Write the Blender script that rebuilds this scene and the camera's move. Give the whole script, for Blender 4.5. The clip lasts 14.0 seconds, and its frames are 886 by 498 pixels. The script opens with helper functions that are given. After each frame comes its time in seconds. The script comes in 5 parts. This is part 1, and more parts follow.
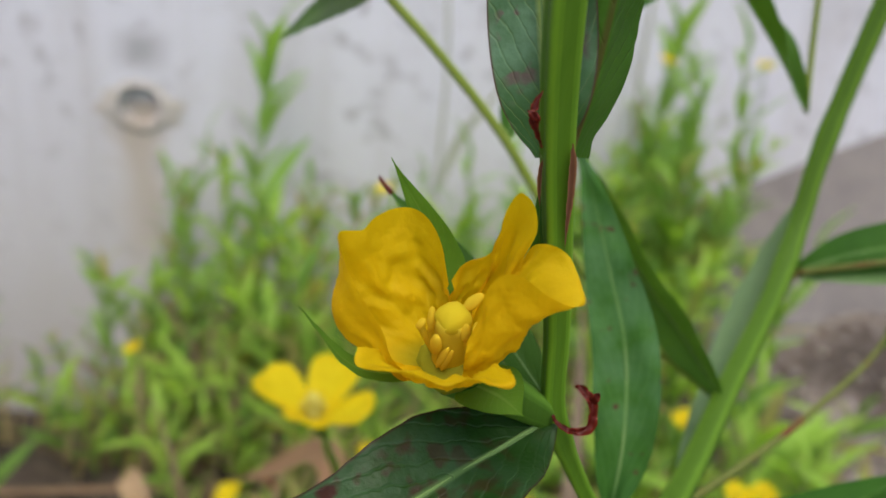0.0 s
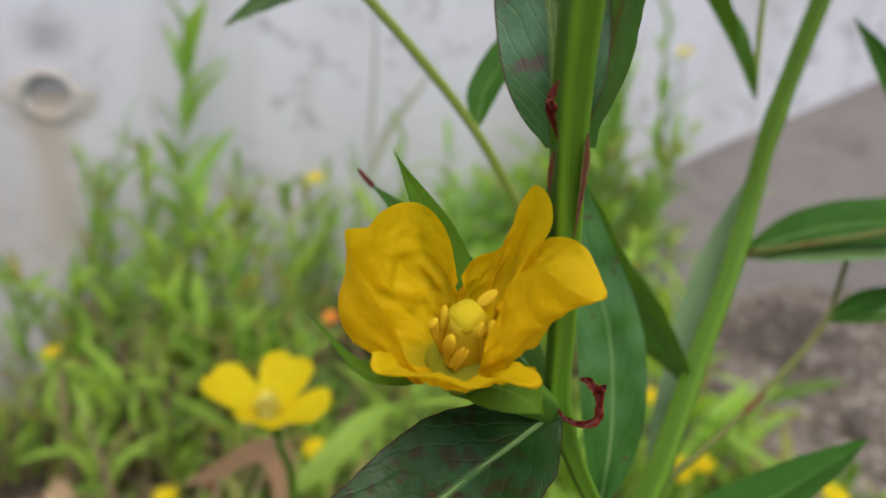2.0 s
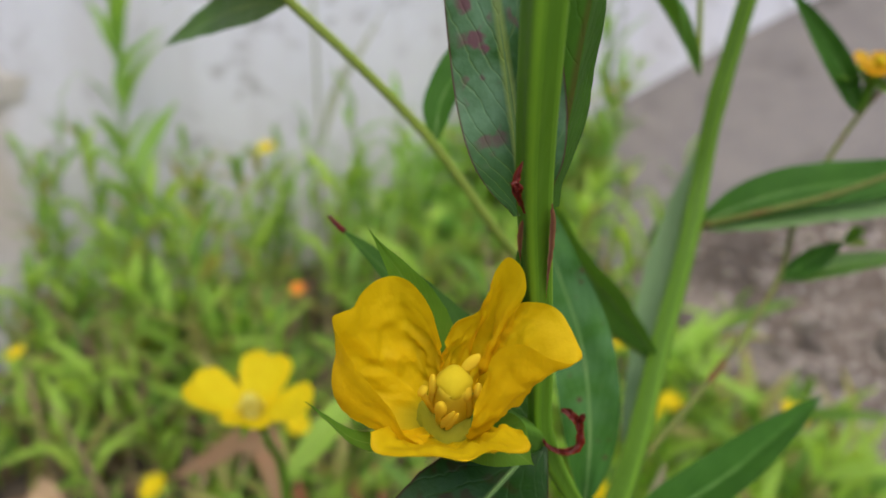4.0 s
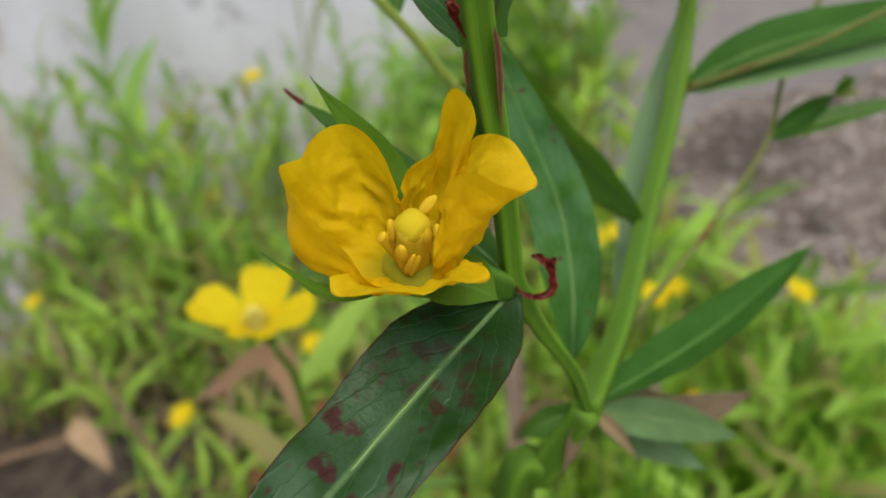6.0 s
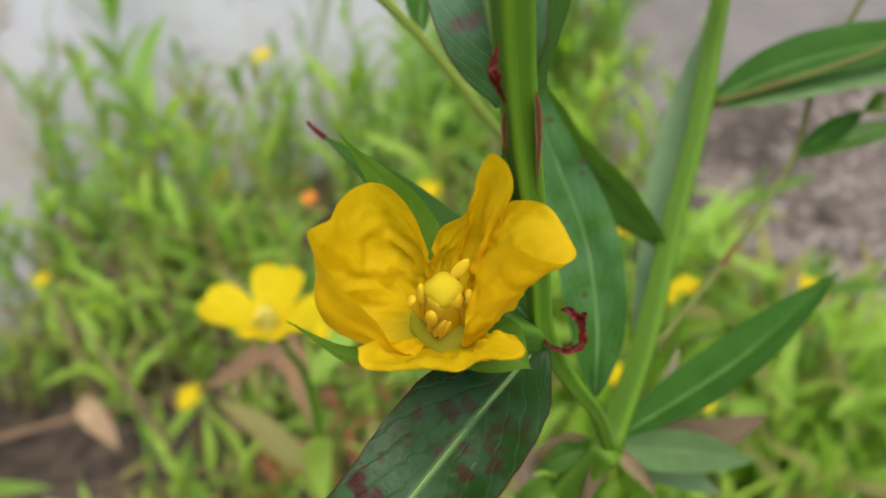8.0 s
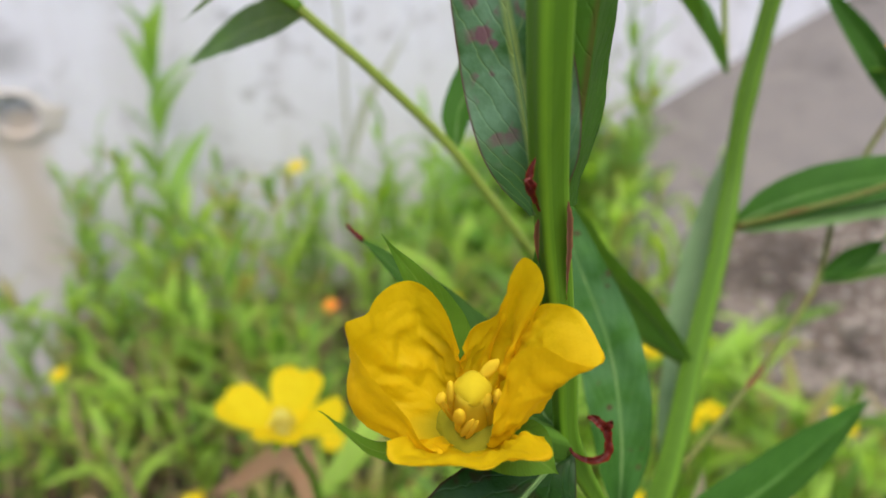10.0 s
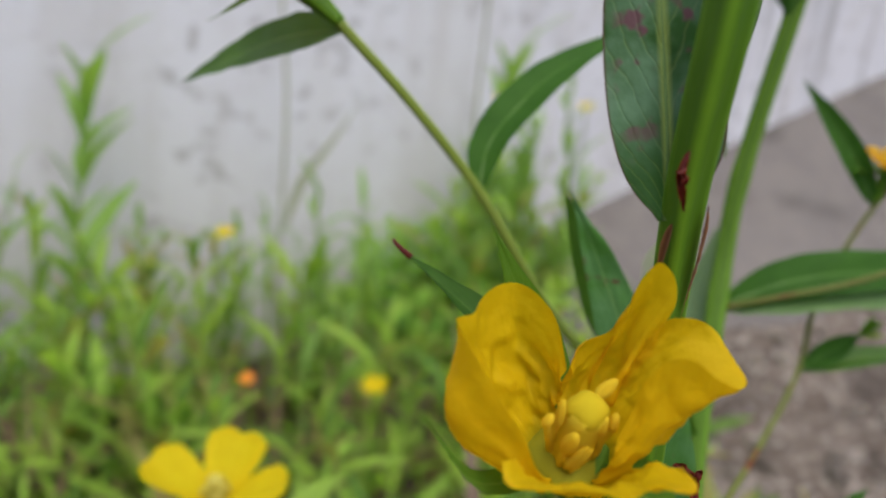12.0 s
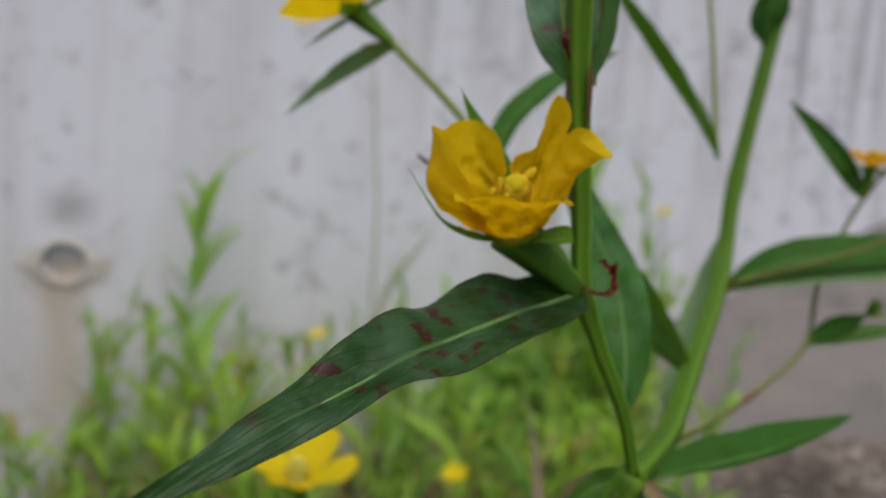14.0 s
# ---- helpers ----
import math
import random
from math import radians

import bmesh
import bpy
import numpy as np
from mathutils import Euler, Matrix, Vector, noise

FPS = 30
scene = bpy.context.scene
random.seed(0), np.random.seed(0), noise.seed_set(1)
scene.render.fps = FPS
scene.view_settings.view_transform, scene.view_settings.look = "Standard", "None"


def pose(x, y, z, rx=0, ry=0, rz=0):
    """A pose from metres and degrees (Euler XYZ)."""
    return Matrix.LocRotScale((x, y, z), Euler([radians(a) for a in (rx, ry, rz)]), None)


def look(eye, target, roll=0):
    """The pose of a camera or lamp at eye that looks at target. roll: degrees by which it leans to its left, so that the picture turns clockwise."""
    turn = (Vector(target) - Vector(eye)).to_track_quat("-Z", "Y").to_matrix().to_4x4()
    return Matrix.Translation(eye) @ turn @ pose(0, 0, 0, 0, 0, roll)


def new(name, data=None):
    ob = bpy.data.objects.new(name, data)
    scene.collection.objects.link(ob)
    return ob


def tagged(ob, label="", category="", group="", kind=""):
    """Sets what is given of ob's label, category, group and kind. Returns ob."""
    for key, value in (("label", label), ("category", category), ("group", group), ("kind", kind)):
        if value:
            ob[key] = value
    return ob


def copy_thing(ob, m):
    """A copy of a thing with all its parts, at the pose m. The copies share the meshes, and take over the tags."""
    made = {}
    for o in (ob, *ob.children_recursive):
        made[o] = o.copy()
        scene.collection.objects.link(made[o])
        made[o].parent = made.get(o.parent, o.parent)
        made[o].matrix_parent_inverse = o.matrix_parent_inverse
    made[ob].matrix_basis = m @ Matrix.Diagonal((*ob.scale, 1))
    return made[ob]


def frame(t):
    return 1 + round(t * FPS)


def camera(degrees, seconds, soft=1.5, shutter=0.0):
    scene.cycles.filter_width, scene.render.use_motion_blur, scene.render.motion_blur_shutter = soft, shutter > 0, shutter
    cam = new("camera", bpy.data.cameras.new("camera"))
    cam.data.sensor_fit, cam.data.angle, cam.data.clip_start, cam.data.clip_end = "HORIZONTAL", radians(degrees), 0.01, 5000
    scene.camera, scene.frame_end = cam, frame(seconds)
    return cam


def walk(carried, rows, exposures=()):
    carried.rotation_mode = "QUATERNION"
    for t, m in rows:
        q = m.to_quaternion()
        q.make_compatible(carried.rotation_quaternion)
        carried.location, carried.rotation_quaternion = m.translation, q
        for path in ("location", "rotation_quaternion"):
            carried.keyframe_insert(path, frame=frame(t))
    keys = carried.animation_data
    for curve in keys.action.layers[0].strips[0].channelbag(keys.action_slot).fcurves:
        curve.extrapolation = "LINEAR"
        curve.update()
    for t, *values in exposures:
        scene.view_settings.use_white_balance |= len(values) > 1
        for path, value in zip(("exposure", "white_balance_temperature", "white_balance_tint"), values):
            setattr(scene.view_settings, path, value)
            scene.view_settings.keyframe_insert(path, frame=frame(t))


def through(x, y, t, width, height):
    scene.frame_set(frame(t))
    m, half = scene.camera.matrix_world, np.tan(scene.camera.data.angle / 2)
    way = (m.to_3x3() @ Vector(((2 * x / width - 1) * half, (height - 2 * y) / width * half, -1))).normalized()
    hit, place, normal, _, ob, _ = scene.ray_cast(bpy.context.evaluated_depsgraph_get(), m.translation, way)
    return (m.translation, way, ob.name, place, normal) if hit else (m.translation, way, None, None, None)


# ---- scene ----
cam = camera(66.5, 14.0, soft=1.6)
PATH = [
    (0.0, pose(0.0140, -0.0012, 0.4208, 72.35, -5.65, 12.62)),
    (0.5, pose(0.0144, -0.0024, 0.4224, 69.90, -6.24, 11.16)),
    (1.0, pose(0.0124, -0.0030, 0.4234, 69.68, -6.11, 10.21)),
    (1.5, pose(0.0108, -0.0003, 0.4182, 70.42, -6.31, 8.20)),
    (2.0, pose(0.0073, 0.0001, 0.4201, 71.92, -5.83, 6.31)),
    (4.5, pose(0.0051, 0.0008, 0.4310, 66.18, -0.28, -0.87)),
    (5.0, pose(0.0099, -0.0005, 0.4251, 64.26, 1.91, -2.16)),
    (5.5, pose(0.0091, 0.0002, 0.4257, 61.75, 2.60, -1.40)),
    (6.0, pose(0.0095, -0.0008, 0.4239, 61.11, 3.04, -0.34)),
    (6.5, pose(0.0071, 0.0020, 0.4281, 60.44, 2.19, 0.15)),
    (7.0, pose(0.0089, 0.0023, 0.4268, 58.94, 2.19, 0.18)),
    (9.5, pose(0.0053, 0.0076, 0.4329, 64.60, 1.51, 2.64)),
    (10.0, pose(0.0066, 0.0018, 0.4289, 69.05, 0.61, 3.28)),
    (10.5, pose(0.0040, 0.0005, 0.4271, 71.49, -0.36, 3.66)),
    (11.0, pose(-0.0213, 0.0006, 0.4193, 73.65, -6.43, 0.91)),
    (11.5, pose(-0.0099, 0.0037, 0.4200, 75.30, -6.55, 0.74)),
    (12.0, pose(-0.0077, 0.0058, 0.4193, 77.00, -6.56, -1.96)),
    (12.5, pose(0.0048, -0.0117, 0.4211, 77.96, -4.07, 0.10)),
    (13.0, pose(0.0006, -0.0204, 0.4156, 80.39, -3.04, 1.84)),
    (13.5, pose(-0.0079, -0.0210, 0.4087, 82.89, -4.19, 1.14)),
    (14.0, pose(0.0055, -0.0269, 0.3954, 87.10, -4.75, 5.54)),
]
EXPOSURE = [(0.0, 0.52), (2.0, 0.46), (4.5, 0.56), (6.0, 0.58), (7.0, 0.74), (8.3, 0.80), (9.5, 0.82), (10.0, 0.82), (10.5, 0.70), (11.0, 0.52), (11.5, 0.42), (12.0, 0.42), (12.5, 0.52), (13.0, 0.56), (13.5, 0.38), (14.0, 0.12)]
walk(cam, PATH, EXPOSURE)

# depth of field of a small pocket camera set to close-up
cam.data.dof.use_dof = True
cam.data.dof.focus_distance = 0.056
cam.data.dof.aperture_fstop = 22.0

# ---- world and light: bright overcast day ----
SUN_ELEV, SUN_AZ = 64.0, 165.0
world = bpy.data.worlds.new("sky")
scene.world = world
world.use_nodes = True
wn = world.node_tree.nodes
sky = wn.new("ShaderNodeTexSky")
sky.sky_type = "NISHITA"
sky.sun_disc = False
sky.sun_elevation = radians(SUN_ELEV)
sky.sun_rotation = radians(SUN_AZ)
sky.air_density, sky.dust_density, sky.ozone_density = 1.0, 4.0, 1.0
world.node_tree.links.new(sky.outputs["Color"], wn["Background"].inputs["Color"])
wn["Background"].inputs["Strength"].default_value = 0.13
sun = new("sun", bpy.data.lights.new("sun", "SUN"))
sun.data.energy, sun.data.angle, sun.data.color = 1.3, radians(50), (1.0, 0.96, 0.9)
sd = Vector((math.sin(radians(SUN_AZ)) * math.cos(radians(SUN_ELEV)), math.cos(radians(SUN_AZ)) * math.cos(radians(SUN_ELEV)), math.sin(radians(SUN_ELEV))))
sun.matrix_world = look(sd * 5, (0, 0, 0))


# ---- materials ----
class Mat:
    """A small node-tree writer."""

    def __init__(self, name):
        self.m = bpy.data.materials.new(name)
        self.m.use_nodes = True
        self.t = self.m.node_tree
        self.b = self.t.nodes["Principled BSDF"]
        self.out = self.t.nodes["Material Output"]

    def n(self, kind, **kw):
        node = self.t.nodes.new("ShaderNode" + kind)
        for k, v in kw.items():
            if isinstance(v, bpy.types.NodeSocket):
                self.t.links.new(v, node.inputs[k.replace("_", " ")])
            else:
                node.inputs[k.replace("_", " ")].default_value = v
        return node

    def link(self, a, b):
        self.t.links.new(a, b)

    def math(self, op, a, b=0.0, clamp=False):
        node = self.t.nodes.new("ShaderNodeMath")
        node.operation, node.use_clamp = op, clamp
        for i, v in enumerate((a, b)):
            if isinstance(v, bpy.types.NodeSocket):
                self.t.links.new(v, node.inputs[i])
            else:
                node.inputs[i].default_value = v
        return node.outputs[0]

    def ramp(self, fac, stops):
        node = self.t.nodes.new("ShaderNodeValToRGB")
        self.t.links.new(fac, node.inputs[0])
        el = node.color_ramp.elements
        while len(el) < len(stops):
            el.new(0.5)
        for e, (p, c) in zip(el, stops):
            e.position = p
            e.color = (*c, 1) if isinstance(c, tuple) else (c, c, c, 1)
        return node.outputs[0]

    def mix(self, fac, a, b, mode="MIX"):
        node = self.t.nodes.new("ShaderNodeMix")
        node.data_type, node.blend_type = "RGBA", mode
        for sock, v in ((node.inputs[0], fac), (node.inputs[6], a), (node.inputs[7], b)):
            if isinstance(v, bpy.types.NodeSocket):
                self.t.links.new(v, sock)
            else:
                sock.default_value = (*v, 1) if isinstance(v, tuple) else v
        return node.outputs[2]

    def noise(self, vec, scale, detail=4.0, rough=0.55):
        node = self.n("TexNoise", Scale=scale, Detail=detail, Roughness=rough)
        if vec is not None:
            self.link(vec, node.inputs["Vector"])
        return node.outputs["Fac"]

    def coords(self, which="Object"):
        return self.n("TexCoord").outputs[which]

    def uv(self):
        s = self.n("SeparateXYZ")
        self.link(self.coords("UV"), s.inputs[0])
        return s.outputs[0], s.outputs[1]

    def scaled(self, vec, sx, sy, sz):
        node = self.n("Mapping")
        self.link(vec, node.inputs["Vector"])
        node.inputs["Scale"].default_value = (sx, sy, sz)
        return node.outputs[0]

    def bump(self, height, strength, dist):
        node = self.n("Bump", Strength=strength, Distance=dist, Height=height)
        self.link(node.outputs[0], self.b.inputs["Normal"])
        return node.outputs[0]

    def finish(self, color, rough=0.5, translucent=0.0, tint=None, spec=0.5):
        if isinstance(color, bpy.types.NodeSocket):
            self.link(color, self.b.inputs["Base Color"])
        else:
            self.b.inputs["Base Color"].default_value = (*color, 1)
        if isinstance(rough, bpy.types.NodeSocket):
            self.link(rough, self.b.inputs["Roughness"])
        else:
            self.b.inputs["Roughness"].default_value = rough
        self.b.inputs["Specular IOR Level"].default_value = spec
        if translucent:
            tr = self.n("BsdfTranslucent")
            col = color if tint is None else self.mix(1.0, color, tint, "MULTIPLY")
            if isinstance(col, bpy.types.NodeSocket):
                self.link(col, tr.inputs[0])
            else:
                tr.inputs[0].default_value = (*col, 1)
            mx = self.n("MixShader", Fac=translucent)
            self.link(self.b.outputs[0], mx.inputs[1])
            self.link(tr.outputs[0], mx.inputs[2])
            self.link(mx.outputs[0], self.out.inputs[0])
        return self.m


def leaf_material(name, dark, light, rib, spots=0.0, spot=(0.09, 0.012, 0.02), spot_size=640.0, edge=None, rough=0.42, trans=0.3, bloom_sheen=0.0, vary=0.0, spec=0.4, rib_wide=0.04, vein=0.16, zone=None, middle=False):
    """A lance-shaped leaf: mottled blade, pale midrib, feathered side veins, blotches."""
    k = Mat(name)
    u, v = k.uv()
    off = k.math("ABSOLUTE", k.math("SUBTRACT", v, 0.5))
    ob = k.coords("Object")
    big = k.noise(ob, 160.0, 3)
    fine = k.noise(ob, 1400.0, 3)
    blade = k.mix(k.math("ADD", k.math("MULTIPLY", big, 0.8), k.math("MULTIPLY", fine, 0.25), True), dark, light)
    if vary:
        rnd = k.n("ObjectInfo").outputs["Random"]
        blade = k.mix(k.math("MULTIPLY", rnd, vary), blade, (0.34, 0.42, 0.05))
        blade = k.mix(k.ramp(rnd, [(0.80, 0.0), (0.83, 0.75)]), blade, (0.36, 0.26, 0.13))
        blade = k.mix(k.ramp(rnd, [(0.18, 0.7), (0.22, 0.0)]), blade, (0.05, 0.14, 0.022))
    # side veins run outward and forward
    slant = k.math("SUBTRACT", k.math("MULTIPLY", u, 13.0), k.math("MULTIPLY", off, 7.0))
    wob = k.math("ADD", slant, k.math("MULTIPLY", k.noise(ob, 260.0, 3), 1.5))
    side = k.ramp(k.math("ABSOLUTE", k.math("SINE", k.math("MULTIPLY", wob, math.pi))), [(0.02, 1.0), (0.34, 0.0)])
    blade = k.mix(k.math("MULTIPLY", side, k.math("MULTIPLY", k.noise(ob, 200.0, 2), vein)), blade, rib)
    # pale bloom; on the spotted leaf also glossy sheen put into the colour
    if bloom_sheen:
        pale = k.math("MULTIPLY", k.ramp(k.noise(ob, 220.0, 4), [(0.38, 0.0), (0.65, 1.0)]), k.math("MULTIPLY", k.ramp(u, [(0.12, 0.15), (0.30, 1.0)]), bloom_sheen))
        blade = k.mix(pale, blade, (0.23, 0.40, 0.28))
    if spots:
        blot = k.math("ADD", k.math("MULTIPLY", k.noise(ob, spot_size, 2, 0.4), 0.72), k.math("MULTIPLY", k.noise(ob, 120.0, 1), 0.33))
        mark = k.ramp(blot, [(0.65 - spots, 0.0), (0.72 - spots, 0.85)])
        if zone:
            mark = k.math("MULTIPLY", mark, k.ramp(u, zone))
        if middle:
            mark = k.math("MULTIPLY", mark, k.ramp(off, [(0.05, 0.0), (0.12, 1.0), (0.34, 1.0), (0.43, 0.1)]))
        blade = k.mix(mark, blade, spot)
    if edge:
        blade = k.mix(k.ramp(off, [(0.475, 0.0), (0.497, 0.9)]), blade, edge)
    ribm = k.ramp(off, [(rib_wide * 0.3, 1.0), (rib_wide, 0.0)])
    blade = k.mix(k.math("MULTIPLY", ribm, k.ramp(u, [(0.0, 0.9), (0.9, 0.25)])), blade, rib)
    h = k.math("ADD", k.math("MULTIPLY", side, -0.22), k.math("ADD", big, k.math("MULTIPLY", fine, 0.35)))
    k.bump(h, 0.5, 0.0006)
    return k.finish(blade, rough, trans, (1.15, 1.2, 0.5), spec)


def petal_material(name, base, deep, pale):
    k = Mat(name)
    u, v = k.uv()
    ob = k.coords("Object")
    cv = k.n("CombineXYZ")
    k.link(k.math("MULTIPLY", u, 2.0), cv.inputs[0])
    k.link(k.math("MULTIPLY", v, 16.0), cv.inputs[1])
    streak = k.noise(cv.outputs[0], 1.6, 4)
    mottle = k.noise(ob, 330.0, 4)
    col = k.mix(k.ramp(streak, [(0.3, 0.0), (0.95, 0.3)]), base, deep)
    col = k.mix(k.ramp(mottle, [(0.40, 0.0), (0.72, 0.75)]), col, deep)
    col = k.mix(k.ramp(u, [(0.04, 0.9), (0.21, 0.0)]), col, pale)
    crinkle = k.noise(k.scaled(ob, 1.0, 1.0, 1.0), 900.0, 3, 0.6)
    k.bump(k.math("ADD", k.math("MULTIPLY", streak, 0.25), k.math("ADD", mottle, k.math("MULTIPLY", crinkle, 0.3))), 0.5, 0.0009)
    return k.finish(col, 0.6, 0.5, (1.12, 0.97, 0.6), 0.15)


def stem_material(name, a, b, red=0.0, rough=0.4):
    k = Mat(name)
    ob = k.coords("Object")
    streak = k.noise(k.scaled(ob, 900.0, 900.0, 40.0), 1.0, 3)
    patch = k.noise(ob, 120.0, 3)
    col = k.mix(streak, a, b)
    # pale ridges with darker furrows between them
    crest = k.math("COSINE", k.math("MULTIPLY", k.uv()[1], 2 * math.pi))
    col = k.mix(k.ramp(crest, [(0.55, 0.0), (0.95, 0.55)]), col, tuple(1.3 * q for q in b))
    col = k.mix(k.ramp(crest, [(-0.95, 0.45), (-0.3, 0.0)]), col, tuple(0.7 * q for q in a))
    if red:
        col = k.mix(k.ramp(patch, [(0.62 - red, 0.0), (0.8 - red, 0.8)]), col, (0.16, 0.03, 0.02))
    k.bump(streak, 0.3, 0.0003)
    return k.finish(col, rough, 0.12, (1.1, 1.2, 0.5), 0.2)


M_LEAF = leaf_material("dark_leaf", (0.020, 0.080, 0.009), (0.058, 0.160, 0.020), (0.12, 0.25, 0.05), rough=0.58, spec=0.14)
M_SPOT = leaf_material("spotted_leaf", (0.005, 0.027, 0.004), (0.024, 0.074, 0.010), (0.115, 0.215, 0.070), spots=0.075, spot=(0.050, 0.006, 0.010), spot_size=500.0, edge=(0.05, 0.015, 0.012), bloom_sheen=0.12, rough=0.36, spec=0.20, vein=0.16, zone=[(0.08, 0.15), (0.25, 0.6), (0.40, 1.0), (0.65, 1.0), (0.80, 0.1)])
M_BLOOM = leaf_material("hazy_leaf", (0.022, 0.085, 0.014), (0.055, 0.15, 0.035), (0.40, 0.50, 0.13), spots=0.120, spot=(0.19, 0.060, 0.110), edge=(0.10, 0.025, 0.035), bloom_sheen=0.60, rough=0.42, spec=0.25, rib_wide=0.065, vein=0.3, zone=[(0.16, 0.0), (0.28, 0.9), (0.60, 1.0), (0.80, 0.2)], middle=True)
M_MOTTLE = leaf_material("mottled_leaf", (0.020, 0.088, 0.012), (0.065, 0.180, 0.028), (0.16, 0.29, 0.09), spots=0.014, spot=(0.09, 0.03, 0.025), bloom_sheen=0.16, rough=0.6, spec=0.12, vein=0.24)
M_BRIGHT = leaf_material("bright_leaf", (0.045, 0.13, 0.015), (0.11, 0.24, 0.03), (0.28, 0.42, 0.10), rough=0.42)
M_FOLDED = leaf_material("folded_leaf", (0.030, 0.100, 0.008), (0.072, 0.180, 0.016), (0.095, 0.060, 0.020), rough=0.5, spec=0.2, vein=0.05, rib_wide=0.05)
M_PALE = leaf_material("pale_leaf", (0.11, 0.20, 0.085), (0.19, 0.29, 0.14), (0.28, 0.39, 0.19), rough=0.6, trans=0.3, spec=0.2)
M_UNDER = leaf_material("leaf_underside", (0.10, 0.21, 0.06), (0.19, 0.32, 0.12), (0.40, 0.52, 0.26), rough=0.5, trans=0.35)
M_REDTIP = leaf_material("red_tipped_leaf", (0.028, 0.085, 0.010), (0.060, 0.150, 0.018), (0.14, 0.24, 0.06), rough=0.55, spec=0.15)
M_TALLWEED = leaf_material("tall_weed_leaf", (0.19, 0.36, 0.07), (0.32, 0.51, 0.14), (0.28, 0.46, 0.10), rough=0.5, trans=0.45, spec=0.25)
M_WEED = leaf_material("weed_leaf", (0.26, 0.49, 0.065), (0.49, 0.75, 0.150), (0.32, 0.48, 0.12), rough=0.5, trans=0.55, vary=0.6, spec=0.25)
M_SEPAL = leaf_material("sepal", (0.075, 0.185, 0.016), (0.145, 0.290, 0.034), (0.20, 0.34, 0.07), rough=0.6, trans=0.45, spec=0.12)
M_PETAL = petal_material("petal_golden", (0.78, 0.55, 0.005), (0.68, 0.45, 0.003), (0.38, 0.36, 0.015))
M_PETAL2 = petal_material("petal_lemon", (0.86, 0.70, 0.012), (0.80, 0.61, 0.008), (0.80, 0.72, 0.12))
M_FADED = petal_material("petal_faded", (0.72, 0.44, 0.03), (0.62, 0.30, 0.02), (0.55, 0.42, 0.05))
M_STEM = stem_material("stem_green", (0.07, 0.18, 0.010), (0.15, 0.30, 0.02), rough=0.5)
M_SIDE = stem_material("stem_olive", (0.060, 0.140, 0.008), (0.100, 0.200, 0.014), rough=0.65)
M_THIN = stem_material("stem_thin", (0.18, 0.26, 0.035), (0.26, 0.33, 0.06))
M_THINRED = stem_material("stem_reddish", (0.12, 0.15, 0.03), (0.18, 0.20, 0.05), red=0.12)
M_RIB = stem_material("midrib_green", (0.12, 0.22, 0.06), (0.19, 0.31, 0.10), rough=0.6)
M_SCAR = stem_material("stem_scar", (0.10, 0.028, 0.015), (0.26, 0.13, 0.06), rough=0.55)
M_OVARY = stem_material("ovary_green", (0.055, 0.145, 0.010), (0.095, 0.205, 0.020), rough=0.65)
M_RED = stem_material("stipule_red", (0.070, 0.008, 0.006), (0.140, 0.018, 0.010), rough=0.3)


def plain_material(name, a, b, scale, rough=0.5, trans=0.0):
    k = Mat(name)
    f = k.noise(k.coords("Object"), scale, 4)
    k.bump(f, 0.4, 0.0005)
    return k.finish(k.mix(f, a, b), rough, trans, (1.0, 1.0, 0.8), 0.15)


M_ANTHER = plain_material("anther", (0.80, 0.60, 0.030), (0.85, 0.67, 0.050), 900.0, 0.95, 0.5)
M_STIGMA = plain_material("stigma", (0.64, 0.51, 0.016), (0.72, 0.58, 0.026), 700.0, 0.8, 0.4)
M_STYLE = plain_material("style", (0.82, 0.67, 0.040), (0.86, 0.72, 0.060), 500.0, 0.8, 0.6)
M_HEART = plain_material("pale_flower_heart", (0.74, 0.66, 0.12), (0.84, 0.76, 0.22), 500.0, 0.9, 0.5)
M_DISC = plain_material("flower_disc", (0.24, 0.27, 0.015), (0.36, 0.34, 0.02), 900.0, 0.7, 0.2)
M_DRY = plain_material("dry_leaf", (0.30, 0.20, 0.11), (0.46, 0.33, 0.2), 90.0, 0.8, 0.15)
M_WITHER = plain_material("withered_leaf", (0.16, 0.15, 0.06), (0.26, 0.17, 0.10), 250.0, 0.7, 0.2)
M_MAROON = plain_material("maroon_leaf", (0.12, 0.07, 0.05), (0.20, 0.16, 0.08), 220.0, 0.5, 0.2)
M_PINK = plain_material("pinkish_blade", (0.30, 0.20, 0.16), (0.24, 0.34, 0.12), 160.0, 0.5, 0.3)
M_RUSSET = plain_material("russet_leaf", (0.30, 0.15, 0.09), (0.34, 0.24, 0.12), 120.0, 0.6, 0.3)
M_PURPLE = plain_material("purple_blade", (0.16, 0.10, 0.09), (0.24, 0.20, 0.12), 60.0, 0.6, 0.2)
M_DEAD = plain_material("dead_stalk", (0.16, 0.10, 0.06), (0.27, 0.18, 0.11), 120.0, 0.85)
M_ORANGE = plain_material("orange_bud", (0.75, 0.20, 0.04), (0.8, 0.32, 0.06), 120.0, 0.6, 0.2)


